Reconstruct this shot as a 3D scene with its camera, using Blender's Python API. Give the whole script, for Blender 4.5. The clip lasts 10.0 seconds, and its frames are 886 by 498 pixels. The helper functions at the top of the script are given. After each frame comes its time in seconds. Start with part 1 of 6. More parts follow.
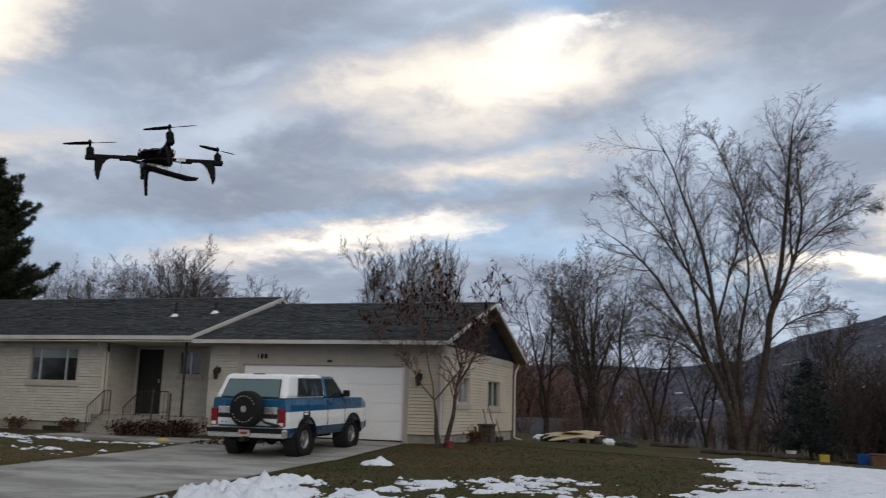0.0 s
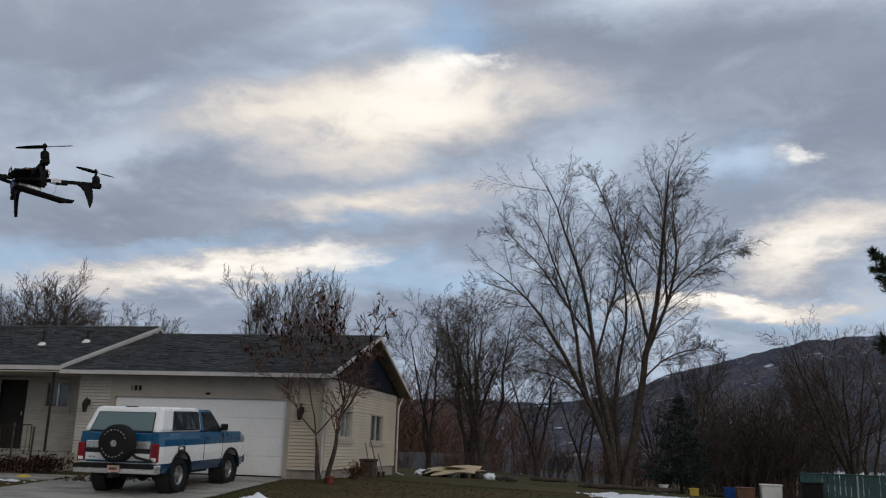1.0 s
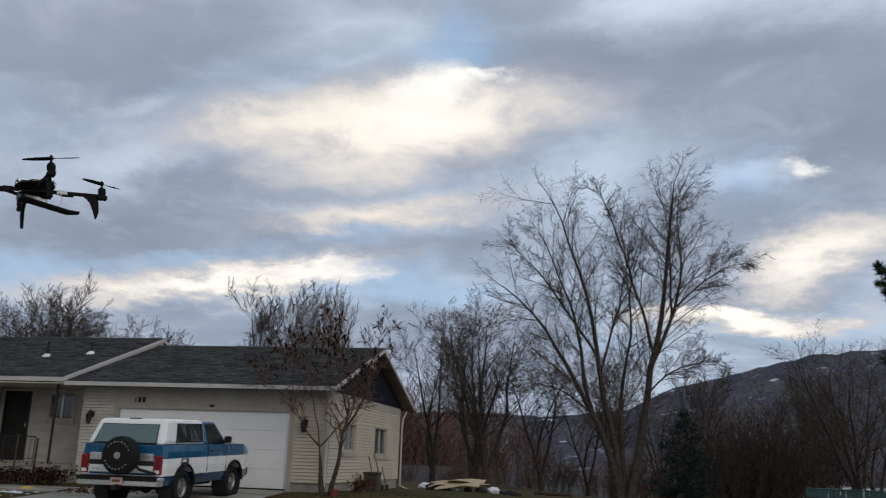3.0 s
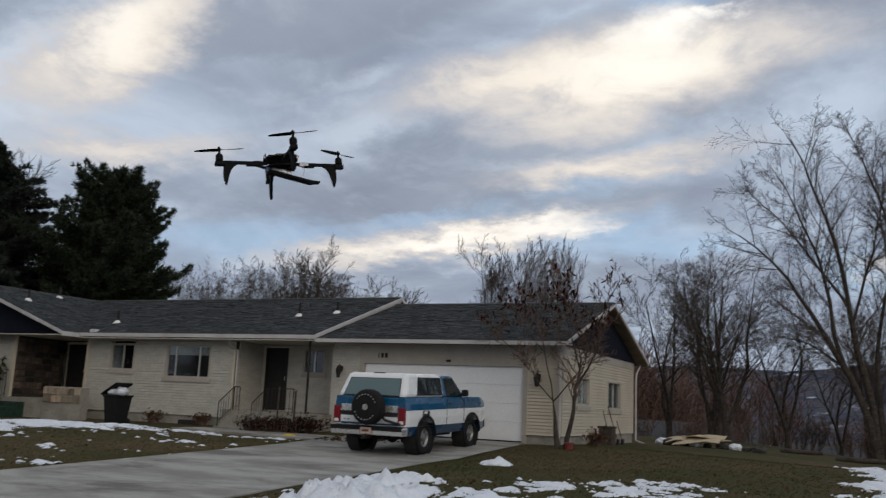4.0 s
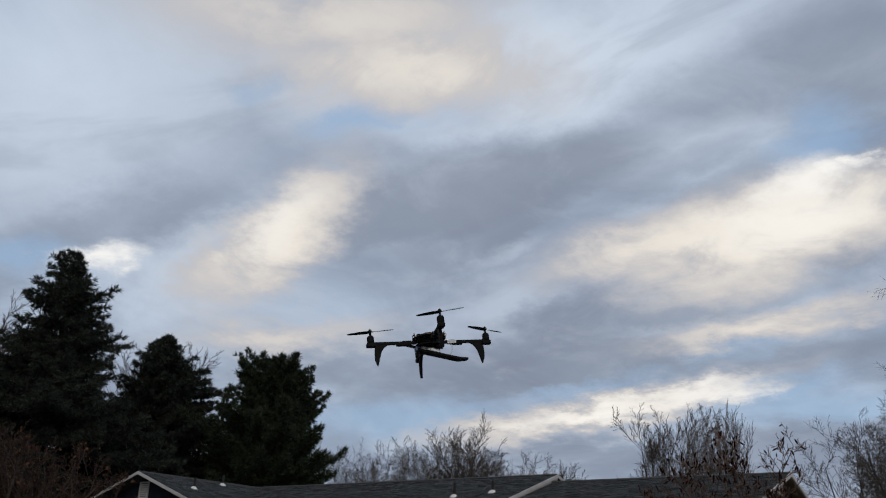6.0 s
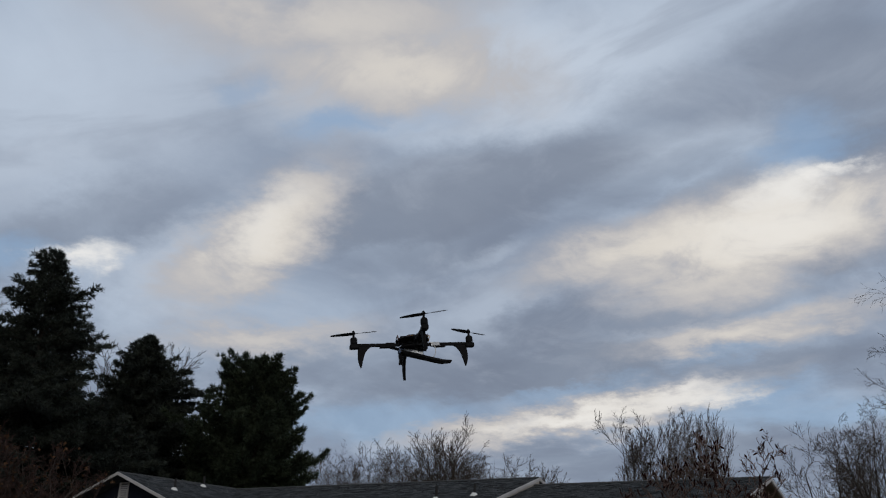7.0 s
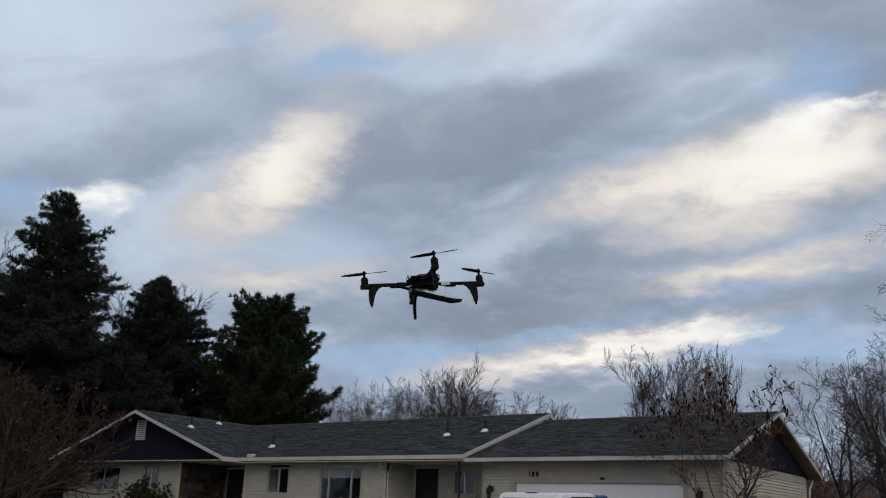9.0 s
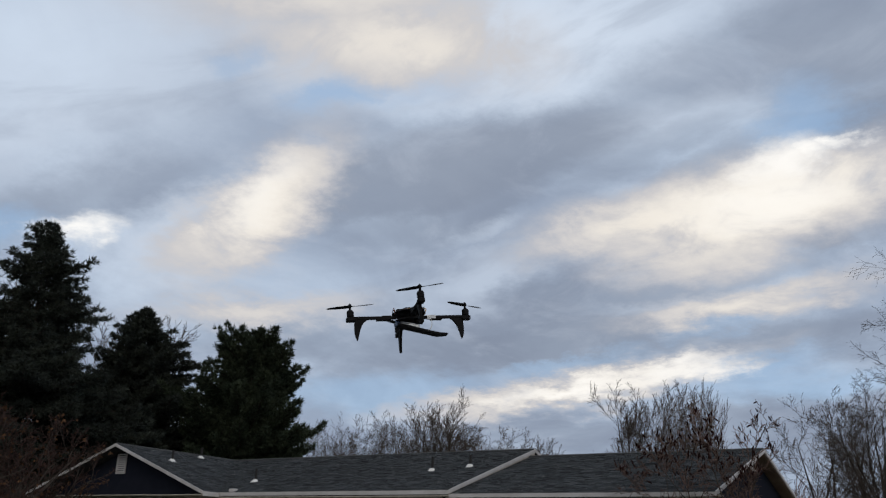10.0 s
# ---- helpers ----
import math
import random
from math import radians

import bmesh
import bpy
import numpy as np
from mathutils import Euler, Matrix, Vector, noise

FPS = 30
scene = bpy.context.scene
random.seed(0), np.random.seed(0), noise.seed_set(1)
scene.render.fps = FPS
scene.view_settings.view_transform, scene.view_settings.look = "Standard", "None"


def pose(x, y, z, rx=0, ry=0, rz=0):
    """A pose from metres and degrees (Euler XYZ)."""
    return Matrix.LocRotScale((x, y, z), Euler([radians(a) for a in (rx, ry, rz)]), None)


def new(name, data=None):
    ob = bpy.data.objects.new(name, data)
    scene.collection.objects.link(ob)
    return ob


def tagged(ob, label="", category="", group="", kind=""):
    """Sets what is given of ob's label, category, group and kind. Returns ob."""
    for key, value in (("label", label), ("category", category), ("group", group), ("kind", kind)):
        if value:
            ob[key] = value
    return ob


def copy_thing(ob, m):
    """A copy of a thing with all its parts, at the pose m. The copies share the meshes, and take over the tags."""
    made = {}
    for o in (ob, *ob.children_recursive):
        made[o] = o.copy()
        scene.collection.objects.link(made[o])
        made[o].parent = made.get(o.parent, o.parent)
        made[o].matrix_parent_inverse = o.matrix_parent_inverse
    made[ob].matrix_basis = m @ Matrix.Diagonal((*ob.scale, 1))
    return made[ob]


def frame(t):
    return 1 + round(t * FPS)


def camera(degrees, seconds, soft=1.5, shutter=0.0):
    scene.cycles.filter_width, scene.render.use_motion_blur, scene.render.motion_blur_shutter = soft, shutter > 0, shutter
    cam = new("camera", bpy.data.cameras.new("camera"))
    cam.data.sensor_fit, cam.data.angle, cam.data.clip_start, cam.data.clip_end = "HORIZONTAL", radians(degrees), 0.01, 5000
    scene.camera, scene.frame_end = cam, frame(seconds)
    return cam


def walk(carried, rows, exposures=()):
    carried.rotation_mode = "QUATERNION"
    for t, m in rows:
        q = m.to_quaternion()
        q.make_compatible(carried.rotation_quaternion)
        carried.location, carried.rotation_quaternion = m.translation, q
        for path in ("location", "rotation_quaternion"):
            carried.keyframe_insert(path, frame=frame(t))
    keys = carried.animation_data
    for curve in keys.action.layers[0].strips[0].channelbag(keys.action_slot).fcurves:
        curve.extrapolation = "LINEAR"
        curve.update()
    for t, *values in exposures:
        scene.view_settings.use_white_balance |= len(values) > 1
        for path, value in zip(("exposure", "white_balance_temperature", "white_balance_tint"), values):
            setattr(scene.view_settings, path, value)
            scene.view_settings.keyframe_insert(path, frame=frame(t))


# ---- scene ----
EXPOSURES = ((0.0, 0.32, 6500, 10), (0.5, 0.0, 6450, 10), (1.0, 0.12, 6450, 10), (1.5, 0.22, 6400, 10), (2.0, 0.21, 6400, 10), (3.5, 0.19, 6400, 10), (4.0, 0.18, 6500, 10),
             (4.5, 0.32, 6800, 10), (5.0, 0.42, 6800, 10), (5.5, 0.22, 6500, 10), (7.0, -0.22, 6250, 10), (7.5, -0.1, 6200, 10), (8.0, -0.07, 6250, 10), (8.5, 0.0, 6250, 10),
             (9.5, 0.07, 6300, 10), (10.0, 0.08, 6300, 10))
SUN_SIDE = 50
DRONE_AT = (-2.34, 3.15, 2.575, -3, -6.5, 47)
cam = camera(53.8, 10.0, soft=1.15, shutter=0.2)
PATH = [(0, 17.41, 10.26, -1.66), (0.5, 11.49, 11.58, -1.06), (1, 9.86, 12.66, -1.7), (1.5, 6.93, 14.28, -1.78), 
        (2, 6.5, 14.58, -1.74), (2.2, 6.67, 14.31, -1.84), (3.3, 13.94, 12.99, -2.0), (3.5, 17.48, 12.43, -2.11), 
        (4, 25.06, 9.99, -2.56), (4.5, 29.73, 7.23, -2.48), (5, 33.57, 10.8, -2.2), (5.5, 36.15, 17.65, -1.92), 
        (5.7, 35.86, 19.89, -1.98), (6.8, 33.97, 21.45, -2.32), (7, 34.01, 21.13, -2.08), (7.5, 33.57, 19.71, -1.83), 
        (8, 33.25, 18.29, -1.67), (8.5, 33.74, 17.46, -1.92), (9, 34.76, 17.15, -1.89), (9.5, 35.37, 17.44, -1.84), 
        (10, 33.76, 19.38, -2.07)]
EYE = 1.54
walk(cam, [(t, pose(0, 0, EYE, 90 + p, r, y)) for t, y, p, r in PATH], EXPOSURES)


# ---- world and sun ----
class Nodes:
    """Short hand for building node trees."""

    def __init__(self, tree):
        self.tree = tree
        tree.nodes.clear()

    def add(self, kind, inputs=(), **settings):
        n = self.tree.nodes.new(kind)
        for key, value in settings.items():
            if key == "operation":
                n.operation = value
            elif key == "data_type":
                n.data_type = value
            elif key == "blend_type":
                n.blend_type = value
            elif key == "vector_type":
                n.vector_type = value
            elif key == "interpolation_type":
                n.interpolation_type = value
            elif key == "noise_dimensions":
                n.noise_dimensions = value
            elif key == "feature":
                n.feature = value
        for key, value in dict(inputs).items():
            if isinstance(value, bpy.types.NodeSocket):
                self.tree.links.new(value, n.inputs[key])
            else:
                n.inputs[key].default_value = value
        return n

    def math(self, operation, a, b=0.0, c=0.0):
        return self.add("ShaderNodeMath", {0: a, 1: b, 2: c}, operation=operation).outputs[0]

    def mix(self, factor, a, b, blend="MIX"):
        return self.add("ShaderNodeMix", {0: factor, 6: a, 7: b}, data_type="RGBA", blend_type=blend).outputs[2]

    def noise(self, vector, scale, detail=4.0, rough=0.55, distortion=0.0):
        return self.add("ShaderNodeTexNoise", {"Vector": vector, "Scale": scale, "Detail": detail, "Roughness": rough,
                                               "Distortion": distortion})

    def ramp(self, value, lo, hi, to_lo=0.0, to_hi=1.0):
        return self.add("ShaderNodeMapRange", {0: value, 1: lo, 2: hi, 3: to_lo, 4: to_hi}, interpolation_type="SMOOTHSTEP").outputs[0]


SUN_ELEVATION, SUN_YAW = 14.0, -60.0
# the evening cloud cover by tone: yaw, elevation, half sizes, slant, amount
PALE = [
    (31, 32.5, 18, 3.6, 6, 0.8),     (60.4, 28.3, 12.6, 6.3, 23, 0.55), (26.1, 33.9, 14.7, 2.2, 2, 0.5), (53.1, 18.1, 5.5, 2.6, 28, 0.5),
    (-11.1, 28.4, 16, 1.9, -6, 0.6), (33.4, 17.4, 4.3, 1.9, 20, 0.4), (41.5, 32.5, 11.4, 2.2, 5, 0.6),
    (-10.5, 17.9, 2.3, 0.8, 6, 0.6), (31.8, 20.9, 2.4, 0.7, 11, 0.35), (21.6, 27.3, 10.8, 1.5, 7, 0.35),
    (34.7, 25.5, 6.6, 1.9, 13, 0.4), (19, 27.8, 5, 1.1, 15, 0.3)]
DARK = [
    (31.7, 25.4, 13, 2.7, 13, 0.75), (39.1, 22.6, 7.6, 2.2, 11, 0.75), (58.7, 20.4, 6.7, 2.2, 20, 0.4),
    (7, 30.7, 5.6, 3.7, 4, 0.6), (16.1, 30, 8.6, 2.2, 8, 0.4), (8.3, 19.5, 4.7, 1, 1, 0.6),
    (21.5, 17.3, 12.8, 1, 6, 0.5), (26.4, 13.6, 16, 1.9, 3, 0.75), (42.9, 13.3, 8.4, 1.5, 7, 0.45),
    (32.9, 22.9, 8.9, 2.2, 21, 0.55), (1.5, 25.8, 9.1, 2, -6, 0.75), (-11.9, 23.2, 15.3, 4.1, -9, 0.75),
    (-18.5, 19.1, 6.7, 3.3, -2, 0.65), (8.1, 20.3, 4.7, 1.1, 2, 0.6), (24.1, 16.5, 10.4, 1.1, 6, 0.6),
    (31.6, 14, 8.4, 2.2, 13, 0.65)]
DARK2 = [
    (12, 8.0, 15, 1.8, 2, 0.6), (24, 7.4, 12, 1.6, 3, 0.55),     (13.9, 13.2, 10.3, 1.3, 6, 0.6), (-6.8, 15, 5.4, 2.6, 3, 0.5), (-7.8, 10.6, 7.5, 1, 2, 0.65),
    (-10.4, 7.6, 3.4, 0.7, -1, 0.5), (16.9, 23.2, 5.2, 1.9, 25, 0.5), (55.6, 9.2, 4.5, 1.9, 12, 0.3),
    (29.2, 7.7, 9.4, 0.7, 8, 0.4), (21.4, 25.5, 7.4, 1.5, 16, 0.4)]
CREAM = [
    (38, 32.6, 10, 2.6, 4, 0.7),     (44.4, 35, 12, 2.4, 6, 0.6), (47.6, 20.8, 6, 2.5, 38, 0.8), (50.4, 18.8, 2.3, 2, 47, 0.6),
    (16.8, 20.9, 9.5, 1.5, 9, 0.85), (9, 22.2, 4.8, 1.7, 7, 0.8), (21.7, 21.1, 4.4, 1.3, 17, 0.6),
    (13.7, 16.2, 8.9, 1, 6, 0.42), (48.2, 14.6, 6.5, 1, 8, 0.55), (25, 10.4, 7.5, 0.9, 12, 0.75),
    (13.7, 21.5, 10.4, 2.3, 8, 0.9), (17.4, 20.3, 6.3, 2.2, 10, 0.7), (7, 22.9, 2.8, 1.3, 11, 0.8),
    (14.8, 15.8, 7.3, 1, 8, 0.7), (24.5, 10.7, 9.5, 0.8, 10, 0.75), (-13.7, 12.9, 4.9, 1.6, 19, 0.8),
    (-9.1, 8.9, 5.6, 0.7, -1, 0.9)]
BLUE = [
    (41.2, 29.1, 3.4, 1, 19, 0.75), (35.8, 30, 5.4, 1.0, 14, 0.45), (48.8, 30.4, 2.6, 0.9, 18, 0.6),
    (44, 24.6, 1.6, 1.5, 50, 0.5), (9.8, 26.2, 2.9, 1.3, 6, 0.6), (16.3, 14.5, 3.8, 0.8, 5, 0.4),
    (37.5, 9.9, 6.8, 1.5, 5, 0.45), (12.6, 10.4, 6.4, 1.1, 1, 0.5), (62.5, 17.6, 2.3, 1.3, 11, 0.5),
    (9.4, 26.8, 2.1, 2.2, 62, 0.5), (13.8, 11.4, 4.5, 1.3, 6, 0.5), (14, 14.7, 2.3, 0.6, 8, 0.45),
    (-9.8, 17.7, 2.3, 1.5, -3, 0.45), (-11.8, 8.3, 4.1, 1.3, -1, 0.5), (27.1, 11.9, 6.4, 0.5, 9, 0.35),
    (-1.6, 8.9, 3.4, 1.5, 0, 0.4)]
WHITE = [
    (48.2, 21.7, 2.8, 1.4, 40, 0.45), (9.7, 24.3, 2.2, 0.7, 4, 1), (7.2, 24.7, 1.1, 0.4, 1, 0.9),
    (58.9, 17.9, 1.6, 0.7, 15, 1), (24.3, 10.6, 3.8, 0.5, 12, 0.8), (17.2, 11.7, 2.3, 0.6, 7, 0.8),
    (11, 23.8, 2.4, 1.1, 13, 0.9), (7.9, 24.9, 1.1, 0.4, 12, 1), (18.2, 11.7, 3.4, 0.6, 9, 0.8),
    (-8.8, 9, 3.4, 0.4, -1, 0.9), (-13.4, 18.1, 0.9, 0.4, -5, 0.8), (12.1, 21.9, 4.8, 1.2, 8, 0.6),
    (-13.4, 12.6, 2.7, 0.8, 19, 0.6)]


def make_world():
    w = bpy.data.worlds.new("evening_sky")
    w.use_nodes = True
    scene.world = w
    n = Nodes(w.node_tree)
    co = n.add("ShaderNodeTexCoord").outputs["Generated"]
    xyz = n.add("ShaderNodeSeparateXYZ", {0: co}).outputs
    yaw = n.math("MULTIPLY", n.math("ARCTAN2", n.math("MULTIPLY", xyz[0], -1.0), xyz[1]), 57.2958)
    el = n.math("MULTIPLY", n.math("ARCSINE", xyz[2]), 57.2958)
    # cloud sheet seen in perspective
    height = n.math("MAXIMUM", n.math("ADD", xyz[2], 0.22), 0.06)
    sheet = n.add("ShaderNodeCombineXYZ", {0: n.math("DIVIDE", xyz[0], height), 1: n.math("DIVIDE", xyz[1], height), 2: 3.7}).outputs[0]
    warp = n.add("ShaderNodeSeparateColor", {0: n.noise(sheet, 2.6, 10, 0.64).outputs["Color"]}).outputs
    soft_yaw = n.math("MULTIPLY_ADD", n.math("SUBTRACT", warp[0], 0.5), 15.0, yaw)
    soft_el = n.math("MULTIPLY_ADD", n.math("SUBTRACT", warp[1], 0.5), 6.5, el)
    last = [0.0]

    def field(blobs, core=0.15, rim=1.3):
        """The strongest of some soft patches of cloud, worked out in short runs, one after the other."""
        total = None
        for i, (y, e, sy, se, slant, amount) in enumerate(blobs):
            if i % 8 == 0:
                soft = n.add("ShaderNodeCombineXYZ", {0: soft_yaw, 1: soft_el, 2: n.math("MULTIPLY", total or last[0], 1e-6)}).outputs[0]
            m = n.add("ShaderNodeMapping", {"Vector": soft, "Location": (y, e, 0), "Rotation": (0, 0, radians(-slant)),
                                            "Scale": (sy * 1.2, se * 1.2, 1)}, vector_type="TEXTURE").outputs[0]
            r = n.add("ShaderNodeVectorMath", {0: m}, operation="LENGTH").outputs["Value"]
            v = n.ramp(r, core, rim, amount, 0.0)
            total = v if total is None else n.math("MAXIMUM", total, v)
        last[0] = total
        return total

    billow = n.noise(sheet, 1.9, 8, 0.58, 0.6).outputs["Fac"]
    fine = n.noise(sheet, 5.5, 8, 0.60, 0.5).outputs["Fac"]
    # long soft rolls of cloud that rise towards the right
    band = n.add("ShaderNodeCombineXYZ", {0: n.math("MULTIPLY_ADD", el, 0.02, n.math("MULTIPLY", yaw, 0.045)),
                                          1: n.math("MULTIPLY_ADD", yaw, 0.035, n.math("MULTIPLY", el, 0.16)), 2: 1.7}).outputs[0]
    roll = n.noise(band, 1.6, 7, 0.55, 0.5).outputs["Fac"]
    clear = n.add("ShaderNodeTexSky")
    clear.sky_type, clear.sun_disc = "NISHITA", False
    clear.sun_elevation, clear.sun_rotation = radians(SUN_ELEVATION), radians(-SUN_YAW)
    blue = n.mix(1.0, clear.outputs[0], (0.11, 0.11, 0.11, 1), "MULTIPLY")
    blue = n.mix(0.6, blue, (0.38, 0.60, 0.90, 1))
    sky = n.mix(n.ramp(billow, 0.36, 0.66), (0.300, 0.355, 0.450, 1), (0.46, 0.54, 0.65, 1))
    sky = n.mix(n.math("MULTIPLY", field(PALE, 0.2, 1.5), 1.15), sky, (0.66, 0.73, 0.82, 1))
    sky = n.mix(n.math("MAXIMUM", field(DARK, 0.35, 1.25), field(DARK2, 0.35, 1.25)), sky, (0.205, 0.235, 0.300, 1))
    sky = n.mix(n.math("MULTIPLY", n.ramp(roll, 0.52, 0.72), 0.30), sky, (0.23, 0.26, 0.33, 1))
    sky = n.mix(n.math("MULTIPLY", n.ramp(fine, 0.50, 0.72), 0.18), sky, (0.58, 0.63, 0.71, 1))
    sky = n.mix(field(BLUE), sky, blue)
    cream = n.math("MULTIPLY", field(CREAM, 0.05, 1.65), n.ramp(fine, 0.26, 0.54, 0.5, 1.0))
    sky = n.mix(n.ramp(cream, 0.0, 0.5), sky, (0.54, 0.525, 0.53, 1))
    sky = n.mix(n.ramp(cream, 0.28, 0.92), sky, (0.86, 0.79, 0.69, 1))
    sky = n.mix(n.math("MULTIPLY", field(WHITE, 0.0, 1.6), n.ramp(fine, 0.25, 0.5, 0.4, 0.85)), sky, (1.04, 1.0, 0.93, 1))
    # neutral high cloud overhead and behind
    sky = n.mix(n.ramp(el, 38.0, 60.0), sky, (0.43, 0.455, 0.49, 1))
    sky = n.mix(n.ramp(n.math("ABSOLUTE", yaw), 75.0, 110.0), sky, (0.36, 0.375, 0.40, 1))
    # haze near the horizon, and dull ground light from below
    sky = n.mix(n.ramp(el, 7.0, 0.0), sky, (0.35, 0.40, 0.49, 1))
    sky = n.mix(n.ramp(el, 0.0, -4.0), sky, (0.08, 0.075, 0.065, 1))
    bg = n.add("ShaderNodeBackground", {"Color": sky, "Strength": 1.0})
    out = n.add("ShaderNodeOutputWorld")
    w.node_tree.links.new(bg.outputs[0], out.inputs[0])


make_world()
sun = new("sun", bpy.data.lights.new("sun", "SUN"))
sun.data.energy, sun.data.angle, sun.data.color = 0.65, radians(40), (1.0, 0.92, 0.80)
sun.matrix_world = pose(0, 0, 60, 90 - SUN_ELEVATION - 12, 0, SUN_SIDE)


# ---- materials ----
def material(name, colour, second=None, rough=0.7, metal=0.0, scale=6.0, fine=60.0, grain=0.25, bump=0.0, stretch=(1, 1, 1), low=0.38, high=0.66, spec=0.5,
             third=None, third_scale=1.0, third_range=(0.55, 0.7), random_tint=0.0, piece_tint=0.0):
    m = bpy.data.materials.new(name)
    m.use_nodes = True
    n = Nodes(m.node_tree)
    co = n.add("ShaderNodeMapping", {"Vector": n.add("ShaderNodeTexCoord").outputs["Object"], "Scale": stretch}).outputs[0]
    c = (*colour, 1)
    big = n.noise(co, scale, 5, 0.6).outputs["Fac"]
    small = n.noise(co, fine, 3, 0.6).outputs["Fac"]
    col = n.mix(n.ramp(big, low, high), c, (*(second or [v * 0.75 for v in colour]), 1))
    if third:
        col = n.mix(n.ramp(n.noise(co, third_scale, 6, 0.65, 0.4).outputs["Fac"], *third_range), col, (*third, 1))
    shade = n.ramp(small, 0.3, 0.7, 1 - grain, 1 + grain)
    if random_tint:
        pick = n.add("ShaderNodeNewGeometry").outputs["Random Per Island"]
        shade = n.math("MULTIPLY", shade, n.ramp(pick, 0, 1, 1 - random_tint, 1 + random_tint))
    if piece_tint:
        pick = n.add("ShaderNodeObjectInfo").outputs["Random"]
        shade = n.math("MULTIPLY", shade, n.ramp(pick, 0, 1, 1 - piece_tint, 1 + piece_tint))
    col = n.mix(1.0, col, n.add("ShaderNodeCombineColor", {0: shade, 1: shade, 2: shade}).outputs[0], "MULTIPLY")
    b = n.add("ShaderNodeBsdfPrincipled", {"Base Color": col, "Metallic": metal, "Specular IOR Level": spec,
                                           "Roughness": n.ramp(big, 0.3, 0.7, max(rough - 0.08, 0.03), min(rough + 0.08, 1))})
    if bump:
        bp = n.add("ShaderNodeBump", {"Height": n.math("MULTIPLY_ADD", big, 0.5, small), "Strength": 0.6, "Distance": bump})
        m.node_tree.links.new(bp.outputs[0], b.inputs["Normal"])
    m.node_tree.links.new(b.outputs[0], n.add("ShaderNodeOutputMaterial").inputs[0])
    return m


def shingle_material():
    m = material("asphalt_shingles", (0.031, 0.035, 0.039), (0.050, 0.054, 0.058), 0.95, scale=2.5, fine=40, grain=0.3, bump=0.006,
                 third=(0.15, 0.15, 0.145), third_scale=11.0, third_range=(0.58, 0.70), random_tint=0.5, spec=0.2)
    return m


